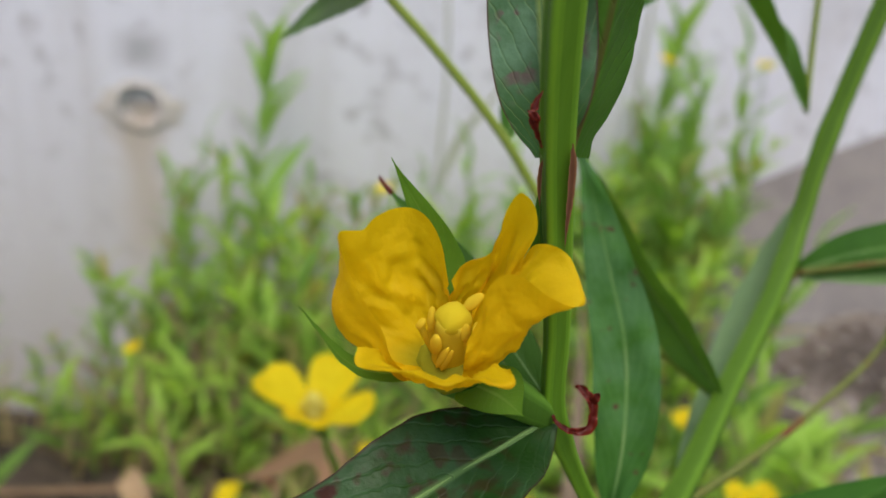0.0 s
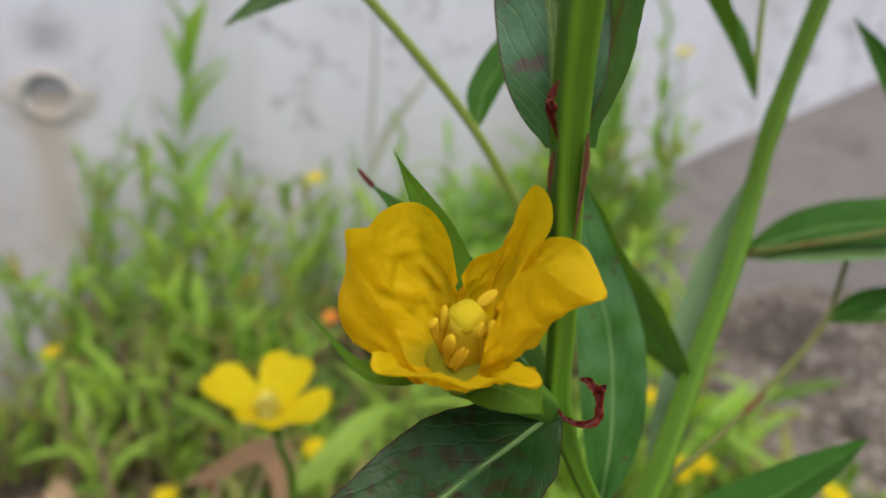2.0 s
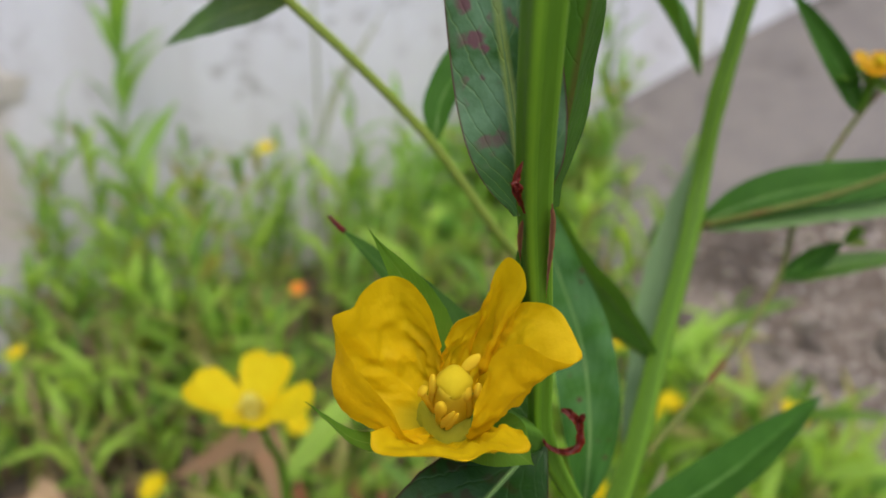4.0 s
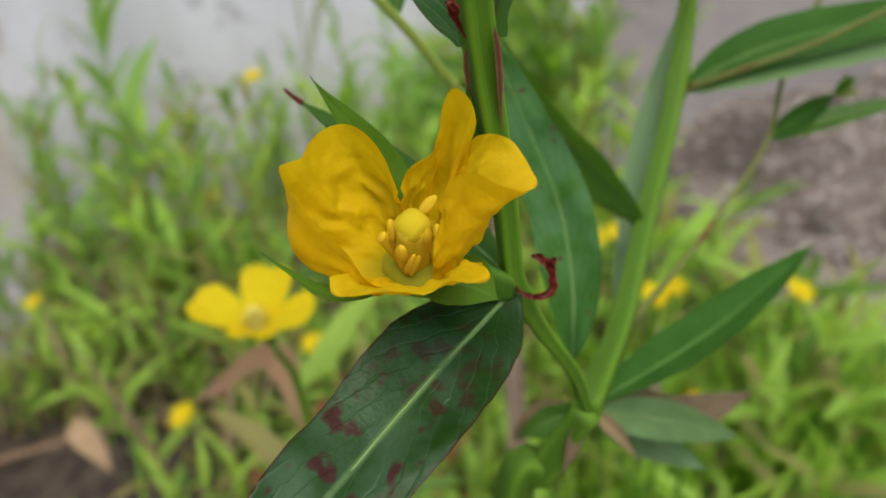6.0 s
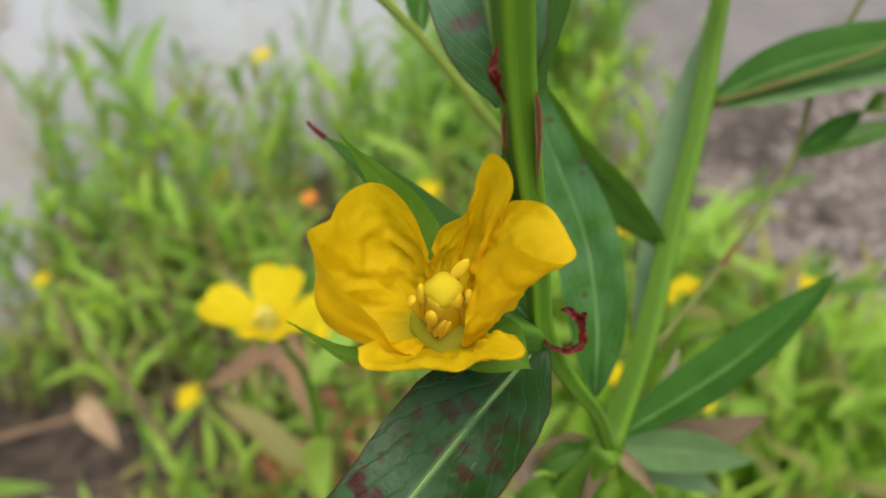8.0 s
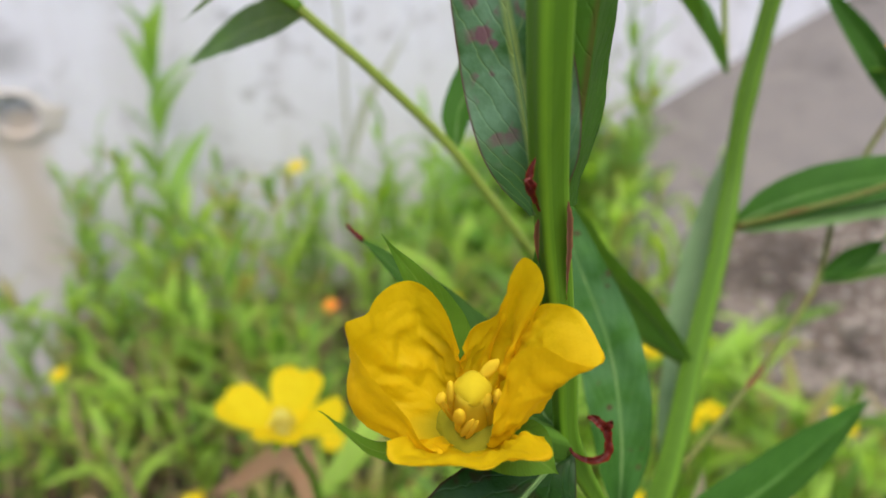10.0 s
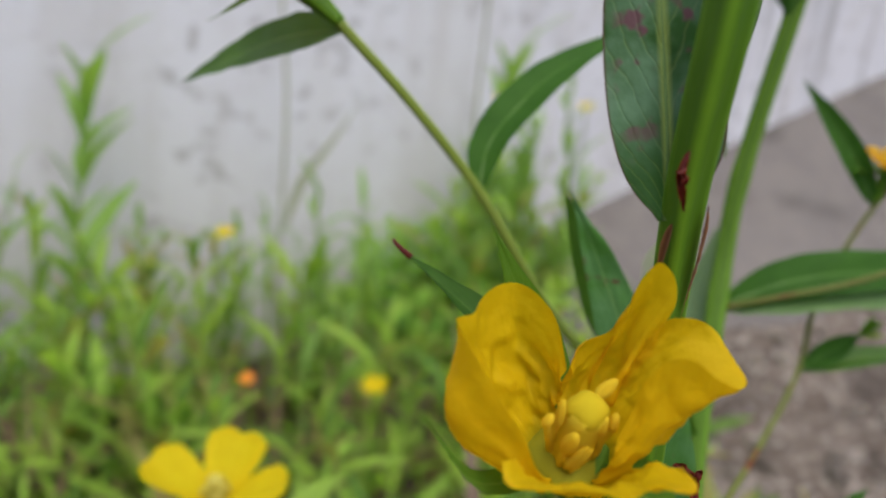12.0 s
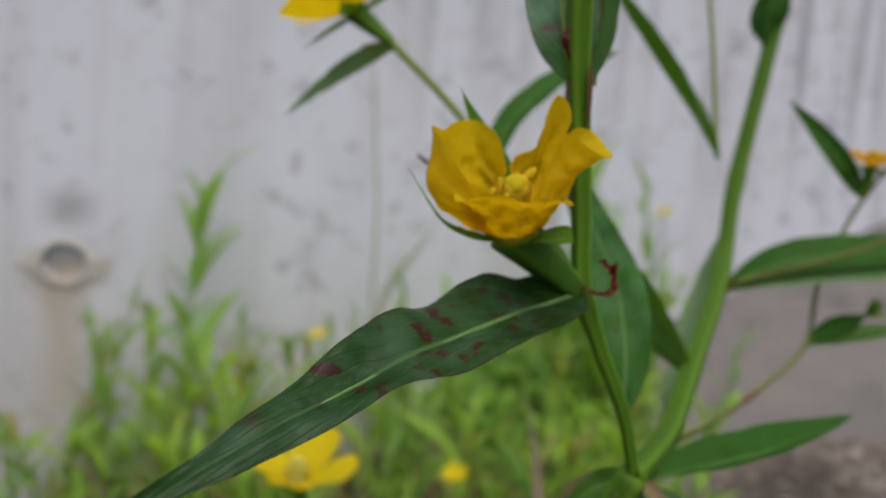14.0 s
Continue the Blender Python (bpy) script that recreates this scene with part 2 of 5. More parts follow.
def wall_material():
    k = Mat("old_concrete_wall")
    ob = k.coords("Object")
    cloud = k.noise(ob, 3.0, 5)
    grime = k.noise(ob, 14.0, 6, 0.65)
    grain = k.noise(ob, 160.0, 4, 0.7)
    run = k.noise(k.scaled(ob, 16.0, 16.0, 0.9), 1.0, 4)
    col = k.mix(cloud, (0.590, 0.600, 0.665), (0.715, 0.728, 0.79))
    col = k.mix(k.ramp(run, [(0.45, 0.0), (0.72, 0.6)]), col, (0.45, 0.435, 0.43))
    col = k.mix(k.ramp(grime, [(0.5, 0.0), (0.75, 0.45)]), col, (0.44, 0.43, 0.43))
    speck = k.ramp(k.noise(ob, 34.0, 3, 0.5), [(0.57, 0.0), (0.68, 0.8)])
    col = k.mix(k.math("MULTIPLY", speck, k.ramp(cloud, [(0.35, 0.2), (0.6, 1.0)])), col, (0.30, 0.30, 0.32))
    s = k.n("SeparateXYZ")
    k.link(ob, s.inputs[0])
    low = k.ramp(k.math("ADD", s.outputs[2], k.math("MULTIPLY", grime, 0.25)), [(0.16, 0.9), (0.52, 0.0)])
    col = k.mix(k.math("MULTIPLY", low, 0.85), col, (0.42, 0.40, 0.37))
    # dark moss runs below the coping
    drip = k.ramp(k.noise(k.scaled(ob, 26.0, 26.0, 1.1), 1.0, 3), [(0.5, 0.0), (0.66, 1.0)])
    high = k.ramp(k.math("ADD", s.outputs[2], k.math("MULTIPLY", s.outputs[0], 0.25)), [(0.52, 0.0), (0.78, 0.8)])
    col = k.mix(k.math("MULTIPLY", drip, high), col, (0.16, 0.17, 0.18))
    col = k.mix(k.math("MULTIPLY", grain, 0.25), col, (0.55, 0.54, 0.55))
    # rusty run below the weep hole, dark smudge above it
    sx = k.math("ADD", k.math("MULTIPLY", k.math("ADD", s.outputs[0], 0.539), 1.069), k.math("MULTIPLY", k.math("SUBTRACT", grime, 0.5), 0.06))
    narrow = k.ramp(k.math("ABSOLUTE", sx), [(0.008, 1.0), (0.042, 0.0)])
    below = k.ramp(s.outputs[2], [(0.06, 0.0), (0.12, 0.6), (0.30, 1.0), (0.305, 0.0)])
    col = k.mix(k.math("MULTIPLY", k.math("MULTIPLY", narrow, below), 0.8), col, (0.40, 0.33, 0.24))
    above = k.ramp(k.math("ABSOLUTE", k.math("SUBTRACT", s.outputs[2], 0.365)), [(0.008, 1.0), (0.03, 0.0)])
    col = k.mix(k.math("MULTIPLY", k.math("MULTIPLY", narrow, above), 0.75), col, (0.30, 0.30, 0.31))
    k.bump(k.math("ADD", grain, k.math("MULTIPLY", grime, 1.5)), 0.4, 0.003)
    return k.finish(col, 0.85, spec=0.25)


def rust_stain_material():
    k = Mat("lime_and_rust_crust")
    ob = k.coords("Object")
    f = k.noise(ob, 60.0, 5)
    k.bump(f, 0.5, 0.002)
    return k.finish(k.mix(f, (0.38, 0.345, 0.30), (0.54, 0.51, 0.47)), 0.9)


def apron_material():
    k = Mat("smooth_grey_concrete")
    ob = k.coords("Object")
    cloud = k.noise(ob, 5.0, 5)
    blot = k.noise(ob, 22.0, 5, 0.6)
    grain = k.noise(ob, 140.0, 5, 0.7)
    col = k.mix(cloud, (0.110, 0.100, 0.100), (0.180, 0.165, 0.160))
    col = k.mix(k.ramp(blot, [(0.35, 0.0), (0.7, 0.65)]), col, (0.205, 0.185, 0.168))
    col = k.mix(k.ramp(k.noise(ob, 9.0, 4), [(0.55, 0.0), (0.72, 0.7)]), col, (0.055, 0.05, 0.045))
    col = k.mix(k.math("MULTIPLY", grain, 0.4), col, (0.21, 0.195, 0.18))
    k.bump(k.math("ADD", grain, k.math("MULTIPLY", blot, 2.0)), 0.5, 0.004)
    return k.finish(col, 0.85, spec=0.25)


def ground_material():
    k = Mat("soil_and_worn_concrete")
    ob = k.coords("Object")
    s = k.n("SeparateXYZ")
    k.link(ob, s.inputs[0])
    clod = k.noise(ob, 55.0, 6, 0.65)
    pat = k.noise(ob, 9.0, 5, 0.6)
    soil = k.mix(k.ramp(clod, [(0.3, 0.0), (0.7, 1.0)]), (0.014, 0.011, 0.009), (0.115, 0.088, 0.066))
    worn = k.mix(k.noise(ob, 30.0, 6, 0.7), (0.026, 0.020, 0.016), (0.215, 0.174, 0.142))
    chips = k.ramp(k.noise(ob, 95.0, 3, 0.5), [(0.56, 0.0), (0.62, 1.0)])
    worn = k.mix(k.math("MULTIPLY", chips, 0.65), worn, (0.46, 0.42, 0.38))
    pale = k.ramp(k.noise(ob, 13.0, 5, 0.6), [(0.50, 0.0), (0.66, 0.5)])
    worn = k.mix(pale, worn, (0.29, 0.25, 0.215))
    damp = k.ramp(k.noise(ob, 6.0, 3), [(0.50, 0.0), (0.62, 0.7)])
    worn = k.mix(damp, worn, (0.036, 0.028, 0.023))
    edge = k.math("ADD", k.math("SUBTRACT", s.outputs[0], 0.10), k.math("MULTIPLY", k.math("SUBTRACT", pat, 0.5), 0.6))
    # the worn slab ends a step away; beyond it soil, grit and moss change about
    away = k.math("POWER", k.math("ADD", k.math("POWER", k.math("SUBTRACT", s.outputs[0], 0.75), 2.0), k.math("POWER", k.math("SUBTRACT", s.outputs[1], 0.7), 2.0)), 0.5)
    wide = k.noise(ob, 0.8, 5, 0.6)
    inside = k.ramp(k.math("MULTIPLY", k.math("ADD", away, k.math("MULTIPLY", wide, 0.9)), 0.25), [(0.36, 1.0), (0.48, 0.0)])
    moss = k.mix(clod, (0.03, 0.05, 0.015), (0.09, 0.11, 0.04))
    soil = k.mix(k.math("MULTIPLY", k.ramp(wide, [(0.48, 0.0), (0.62, 0.8)]), k.ramp(k.math("MULTIPLY", away, 0.25), [(0.30, 0.0), (0.55, 1.0)])), soil, moss)
    col = k.mix(k.math("MULTIPLY", k.ramp(edge, [(0.0, 0.0), (0.12, 1.0)]), inside), soil, worn)
    k.bump(k.math("ADD", clod, k.math("MULTIPLY", pat, 0.5)), 0.8, 0.01)
    return k.finish(col, 0.9, spec=0.2)


M_WALL, M_RUST, M_APRON, M_GROUND = wall_material(), rust_stain_material(), apron_material(), ground_material()


# ---- builders ----
def part(name, bm, material, parent=None, label=""):
    """Links a bmesh as one smooth mesh object, in world coordinates, under its thing."""
    me = bpy.data.meshes.new(name)
    bm.to_mesh(me)
    bm.free()
    for p in me.polygons:
        p.use_smooth = True
    me.materials.append(material)
    ob = new(name, me)
    if parent is not None:
        attach(ob, parent)
    return tagged(ob, label)


def attach(ob, parent):
    ob.parent = parent
    if parent.parent is None:
        ob.matrix_parent_inverse = parent.matrix_basis.inverted()
    return ob


def thing(name, at, label, category, group="", kind=""):
    ob = new(name)
    ob.empty_display_size = 0.01
    ob.matrix_basis = Matrix.Translation(at)
    return tagged(ob, label, category, group, kind)


def spline(pts, n):
    """n + 1 points on a smooth curve through pts."""
    p = [Vector(q) for q in pts]
    p = [p[0] * 2 - p[1]] + p + [p[-1] * 2 - p[-2]]
    out = []
    segs = len(p) - 3
    for i in range(n + 1):
        x = i / n * segs
        k = min(int(x), segs - 1)
        t = x - k
        a, b, c, d = p[k : k + 4]
        out.append(0.5 * ((2 * b) + (c - a) * t + (2 * a - 5 * b + 4 * c - d) * t * t + (3 * b - a - 3 * c + d) * t ** 3))
    return out


def tube(pts, r0, r1, n=24, sides=12, ridge=0.0, ridges=4, knots=(), bm=None):
    """A swept stem, tapering from r0 to r1, with raised ridges and swellings at knots (fraction, gain)."""
    bm = bm or bmesh.new()
    c = spline(pts, n)
    rings = []
    side = None
    uv = bm.loops.layers.uv.verify()
    for i, q in enumerate(c):
        t = (c[min(i + 1, n)] - c[max(i - 1, 0)]).normalized()
        if side is None:
            side = t.cross(Vector((0.3, 1, 0.2))).normalized()
        side = (side - t * side.dot(t)).normalized()
        other = t.cross(side)
        f = i / n
        r = r0 + (r1 - r0) * f
        for kf, g in knots:
            r *= 1 + g * math.exp(-(((f - kf) / 0.035) ** 2))
        ring = []
        for j in range(sides):
            a = 2 * math.pi * j / sides
            rr = r * (1 + ridge * math.cos(ridges * a))
            ring.append(bm.verts.new(q + side * (rr * math.cos(a)) + other * (rr * math.sin(a))))
        rings.append(ring)
    for a, b in zip(rings, rings[1:]):
        for j in range(sides):
            fc = bm.faces.new((a[j], a[(j + 1) % sides], b[(j + 1) % sides], b[j]))
            for lp, w in zip(fc.loops, (j, j + 1, j + 1, j)):
                lp[uv].uv = (0.5, w / sides * ridges)
    bm.faces.new(rings[0][::-1])
    bm.faces.new(rings[-1])
    return bm


def lance(f, fat=0.42):
    """Half width of a lance-shaped leaf along its length, at most 1."""
    a, b = 0.75, 0.75 * (1 - fat) / fat
    peak = fat ** a * (1 - fat) ** b
    return (f ** a * (1 - f) ** b) / peak if 0 < f < 1 else 0.0


def leaf_mesh(pts, width, face, fold=0.25, wave=0.06, n=28, m=8, fat=0.42, curl=0.0, seed=0.0, foot=0.05):
    """A blade along the spine pts; face: the way its upper side looks; fold: how far the halves rise."""
    bm = bmesh.new()
    uv = bm.loops.layers.uv.new("UVMap")
    c = spline(pts, n)
    length = sum((b - a).length for a, b in zip(c, c[1:]))
    rows, uvs = [], {}
    for i, q in enumerate(c):
        t = (c[min(i + 1, n)] - c[max(i - 1, 0)]).normalized()
        fv = Vector(face(i / n) if callable(face) else face)
        up = (fv - t * fv.dot(t)).normalized()
        out = t.cross(up).normalized()
        f = i / n
        w = max(width * 0.5 * lance(f, fat), width * foot * (1 - f) * 0.5, width * 0.006)
        row = []
        for j in range(m + 1):
            v = 2 * j / m - 1
            ripple = wave * width * noise.noise(Vector((f * length / width * 1.6 + seed, v * 1.2, seed * 3.1))) * (0.3 + abs(v))
            lift = fold * abs(v) * w - curl * v * v * w + ripple
            jag = 1 + 0.03 * noise.noise(Vector((f * 40, seed, v)))
            vert = bm.verts.new(q + out * (v * w * jag) + up * lift)
            uvs[vert] = (f, 0.5 + v * 0.5)
            row.append(vert)
        rows.append(row)
    for a, b in zip(rows, rows[1:]):
        for j in range(m):
            face_ = bm.faces.new((a[j], a[j + 1], b[j + 1], b[j]))
            for lp in face_.loops:
                lp[uv].uv = uvs[lp.vert]
    return bm


def leaf(name, pts, width, face, material, parent, label="", rib=0.0, rib_mat=None, **kw):
    """A leaf with a raised midrib on its underside as a sub-part."""
    ob = part(name, leaf_mesh(pts, width, face, **kw), material, parent, label)
    if rib:
        c = spline(pts, 8)
        fv = Vector(face(0.4) if callable(face) else face).normalized()
        low = [q - fv * rib * 0.6 for q in c[:8]]
        part("midrib", tube(low, rib, rib * 0.25, 20, 8), rib_mat or M_RIB, ob)
    return ob


def petal_mesh(O, U, E1, E2, az, length, width, th0, th1, cup=0.3, notch=0.12, wrinkle=0.05, seed=0.0, claw=0.18, twist=0.0, roll=0.0, lean=0.0, tip=1.0, ruffle=0.03, n=34, m=30):
    """A broad notched petal that leaves the throat at th0 degrees from the axis and bends to th1.
    cup: how far the sides rise; roll: how far the rim rolls outward; lean: sideways drift of the tip."""
    bm = bmesh.new()
    uv = bm.loops.layers.uv.new("UVMap")
    a = radians(az)
    rad = E1 * math.cos(a) + E2 * math.sin(a)
    tan = U.cross(rad)
    rows, uvs = [], {}
    for i in range(n + 1):
        f = i / n
        row = []
        for j in range(m + 1):
            v = 2 * j / m - 1
            rim = 1 - notch * math.exp(-((v / 0.22) ** 2)) - 0.16 * abs(v) ** 3
            g = f * rim
            # along the midline
            steps = 10
            p = O.copy()
            for s in range(steps):
                x = g * (s + 0.5) / steps
                th = radians(th0 + (th1 - th0) * min(1, x * 1.15) + roll * max(0, x - 0.72) ** 2 * 12)
                p += (rad * math.sin(th) + U * math.cos(th)) * (length * g / steps)
            th = radians(th0 + (th1 - th0) * min(1, g * 1.15) + roll * max(0, g - 0.72) ** 2 * 12)
            nor = U * math.sin(th) - rad * math.cos(th)
            w = width * 0.5 * (claw + (1 - claw) * min(1.0, math.sin(min(g * 1.25, 1.0) * math.pi / 2) ** 1.15))
            w *= 1 - (1 - tip) * g ** 2
            tw = radians(twist * g)
            side = tan * math.cos(tw) + nor * math.sin(tw)
            up = nor * math.cos(tw) - tan * math.sin(tw)
            q = Vector((v * 1.6 + seed, g * 2.6, seed * 2.3))
            wr = wrinkle * width * (noise.noise(q * 1.3) + 0.45 * noise.noise(q * 3.3)) * g * (0.5 + 0.7 * abs(v))
            wr += ruffle * width * math.sin(v * 5.3 + seed * 2.1 + 1.4 * math.sin(g * 4 + seed)) * g ** 3
            crease = 0.012 * width * math.sin(v * 19 + seed) * g
            vert = bm.verts.new(p + side * (v * w) + up * (cup * w * v * v + wr + crease) + tan * (lean * length * g * g))
            uvs[vert] = (f, 0.5 + v * 0.5)
            row.append(vert)
        rows.append(row)
    for x, y in zip(rows, rows[1:]):
        for j in range(m):
            fc = bm.faces.new((x[j], x[j + 1], y[j + 1], y[j]))
            for lp in fc.loops:
                lp[uv].uv = uvs[lp.vert]
    return bm


def curve1(vals, x):
    """Smooth value at x in 0..1 through evenly spaced vals."""
    k = x * (len(vals) - 1)
    i = min(int(k), len(vals) - 2)
    t = k - i
    a, b, c, d = vals[max(i - 1, 0)], vals[i], vals[i + 1], vals[min(i + 2, len(vals) - 1)]
    return 0.5 * (2 * b + (c - a) * t + (2 * a - 5 * b + 4 * c - d) * t * t + (3 * b - a - 3 * c + d) * t ** 3)


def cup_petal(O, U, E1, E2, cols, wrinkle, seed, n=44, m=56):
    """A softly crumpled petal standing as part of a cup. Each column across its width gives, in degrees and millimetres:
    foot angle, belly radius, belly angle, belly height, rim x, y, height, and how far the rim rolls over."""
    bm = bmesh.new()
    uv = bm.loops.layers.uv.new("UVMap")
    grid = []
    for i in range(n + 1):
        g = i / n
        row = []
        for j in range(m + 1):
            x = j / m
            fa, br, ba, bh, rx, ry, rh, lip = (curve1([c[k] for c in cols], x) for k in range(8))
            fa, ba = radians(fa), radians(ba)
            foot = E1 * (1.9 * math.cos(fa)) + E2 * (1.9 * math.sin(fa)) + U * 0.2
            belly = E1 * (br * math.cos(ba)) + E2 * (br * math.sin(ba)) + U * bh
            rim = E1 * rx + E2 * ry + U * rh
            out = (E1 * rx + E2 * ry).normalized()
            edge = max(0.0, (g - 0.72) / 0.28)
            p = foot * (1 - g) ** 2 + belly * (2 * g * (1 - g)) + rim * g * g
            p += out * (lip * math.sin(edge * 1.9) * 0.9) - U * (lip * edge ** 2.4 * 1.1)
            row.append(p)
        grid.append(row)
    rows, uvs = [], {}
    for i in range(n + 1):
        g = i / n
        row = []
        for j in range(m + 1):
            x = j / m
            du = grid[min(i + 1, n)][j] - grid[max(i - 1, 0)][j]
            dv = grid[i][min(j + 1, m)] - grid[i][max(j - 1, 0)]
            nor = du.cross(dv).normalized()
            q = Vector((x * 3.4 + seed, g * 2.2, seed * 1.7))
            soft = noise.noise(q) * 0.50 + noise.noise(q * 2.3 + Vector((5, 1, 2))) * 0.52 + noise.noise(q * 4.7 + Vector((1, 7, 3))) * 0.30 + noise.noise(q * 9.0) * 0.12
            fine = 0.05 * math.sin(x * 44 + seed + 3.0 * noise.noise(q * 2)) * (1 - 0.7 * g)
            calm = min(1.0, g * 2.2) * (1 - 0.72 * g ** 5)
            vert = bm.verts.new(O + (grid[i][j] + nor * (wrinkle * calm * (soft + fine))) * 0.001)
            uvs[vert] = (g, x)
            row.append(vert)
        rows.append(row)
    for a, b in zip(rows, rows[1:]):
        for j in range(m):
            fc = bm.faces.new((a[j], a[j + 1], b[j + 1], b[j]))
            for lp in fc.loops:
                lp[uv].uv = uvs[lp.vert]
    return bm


def ball(c, rx, ry, rz, lobes=0, lump=0.0, u=14, v=10, turn=None):
    bm = bmesh.new()
    bmesh.ops.create_uvsphere(bm, u_segments=u, v_segments=v, radius=1)
    for w in bm.verts:
        k = 1 + (lump * math.cos(lobes * math.atan2(w.co.y, w.co.x)) * (1 - w.co.z ** 2) if lobes else lump * noise.noise(w.co * 2.2 + Vector(c) * 90))
        q = Vector((w.co.x * rx * k, w.co.y * ry * k, w.co.z * rz))
        w.co = (turn @ q if turn else q) + Vector(c)
    return bm


def axes(U):
    U = Vector(U).normalized()
    e1 = (Vector((1, 0, 0)) - U * U.x).normalized()
    return U, e1, U.cross(e1)


def pods(name, a, b, r0, r1, parent, material=None):
    """The ribbed seed vessel below a flower."""
    return part(name, tube([a, (Vector(a) + Vector(b)) / 2, b], r0, r1, 16, 16, 0.10, 4), material or M_STEM, parent)


# ---- ground, wall, apron ----
WALL_A = Vector((-0.539, 0.764, 0))
ALONG = Vector((math.cos(radians(20.7)), math.sin(radians(20.7)), 0))
FRONT = Vector((ALONG.y, -ALONG.x, 0))


def foot_height(s):
    """Height at which the apron meets the wall, s metres along from the weep hole."""
    return min(max(0.09 + 0.46 * (s - 0.5), 0.03), 0.62)


LEFT = (0.012, -0.76)


def step(v, a, b):
    """Rises smoothly from 0 at a to 1 at b."""
    f = min(max((v - a) / (b - a), 0.0), 1.0)
    return f * f * (3 - 2 * f)


def ground_height(x, y):
    p = Vector((x, y, 0)) - WALL_A
    s, d = p.dot(ALONG), p.dot(FRONT)
    rise = foot_height(s) * max(0.0, 1 - max(d, 0) / 0.75) ** 1.4 * 0.8 if d > -0.05 else 0.0
    near = max(0.0, 1 - (x * x + y * y) / 16)
    rise -= 0.17 * step(LEFT[0] + LEFT[1] * y - x, -0.06, 0.06) * step(y, 0.43, 0.64)
    return rise + near * (0.012 * noise.noise(Vector((x * 7, y * 7, 0))) + 0.006 * noise.noise(Vector((x * 26, y * 26, 4))))


def build_ground():
    bm = bmesh.new()
    ring = [0.0]
    x = 0.015
    while ring[-1] < 900:
        ring.append(ring[-1] + x)
        x *= 1.0 if ring[-1] < 1.2 else 1.5
    xs = [-r for r in ring[:0:-1]] + ring
    grid = [[bm.verts.new((x, y + 0.5, ground_height(x, y + 0.5))) for y in xs] for x in xs]
    for i in range(len(xs) - 1):
        for j in range(len(xs) - 1):
            bm.faces.new((grid[i][j], grid[i + 1][j], grid[i + 1][j + 1], grid[i][j + 1]))
    return part("ground", bm, M_GROUND)


tagged(build_ground(), "dark crumbly soil and worn stony concrete under weeds", "ground", kind="structure")

WALL_TOP = 1.5
HOLE = (0.0, 0.296)
HOLE_R = 0.021


def on_wall(s, z, d=0.0):
    return WALL_A + ALONG * s + FRONT * d + Vector((0, 0, z))


def build_wall():
    """A thick wall with a round weep hole through its face."""
    bm = bmesh.new()
    s0, s1, z0 = -4.0, 6.0, -0.3
    outer = [bm.verts.new(on_wall(s, z)) for s, z in ((s0, z0), (s1, z0), (s1, WALL_TOP), (s0, WALL_TOP))]
    seg = 28
    wob = [1 + 0.05 * math.sin(3 * i) for i in range(seg)]
    lip = [bm.verts.new(on_wall(HOLE[0] + HOLE_R * 1.25 * wob[i] * math.cos(2 * math.pi * i / seg), HOLE[1] + HOLE_R * 1.1 * wob[i] * math.sin(2 * math.pi * i / seg))) for i in range(seg)]
    inner = [bm.verts.new(on_wall(HOLE[0] + HOLE_R * math.cos(2 * math.pi * i / seg), HOLE[1] + HOLE_R * math.sin(2 * math.pi * i / seg), -0.006)) for i in range(seg)]
    deep = [bm.verts.new(on_wall(HOLE[0] + HOLE_R * 0.95 * math.cos(2 * math.pi * i / seg), HOLE[1] + HOLE_R * 0.95 * math.sin(2 * math.pi * i / seg), -0.0125)) for i in range(seg)]
    edges = [bm.edges.new((outer[i], outer[(i + 1) % 4])) for i in range(4)] + [bm.edges.new((lip[i], lip[(i + 1) % seg])) for i in range(seg)]
    bmesh.ops.triangle_fill(bm, edges=edges, use_beauty=True)
    for i in range(seg):
        j = (i + 1) % seg
        bm.faces.new((lip[i], lip[j], inner[j], inner[i]))
        bm.faces.new((inner[i], inner[j], deep[j], deep[i]))
    bm.faces.new(deep)
    back = [bm.verts.new(on_wall(s, z, -0.2)) for s, z in ((s0, z0), (s1, z0), (s1, WALL_TOP), (s0, WALL_TOP))]
    for i in range(4):
        j = (i + 1) % 4
        bm.faces.new((outer[i], back[i], back[j], outer[j]))
    bm.faces.new(back)
    bmesh.ops.recalc_face_normals(bm, faces=bm.faces)
    ob = part("wall_north", bm, M_WALL)
    for p in ob.data.polygons:
        p.use_smooth = False
    return tagged(ob, "pale grey weathered concrete wall with stains and a weep hole", "wall", kind="structure")


wall = build_wall()


def ring_crust(name, s, z, r0, r1, material, seed, n=40):
    bm = bmesh.new()
    a_, b_ = [], []
    for i in range(n):
        a = 2 * math.pi * i / n
        r = r1 * (1 + 0.3 * noise.noise(Vector((math.cos(a) * 1.9 + seed, math.sin(a) * 1.9, seed))))
        a_.append(bm.verts.new(on_wall(s + r0 * math.cos(a), z + r0 * math.sin(a), 0.004)))
        b_.append(bm.verts.new(on_wall(s + r * 1.35 * math.cos(a), z + r * 0.8 * math.sin(a), 0.0006)))
    for i in range(n):
        j = (i + 1) % n
        bm.faces.new((a_[i], b_[i], b_[j], a_[j]))
    return part(name, bm, material, wall)


ring_crust("lime_crust", HOLE[0], HOLE[1], HOLE_R * 1.3, HOLE_R * 1.9, M_RUST, 2.0)


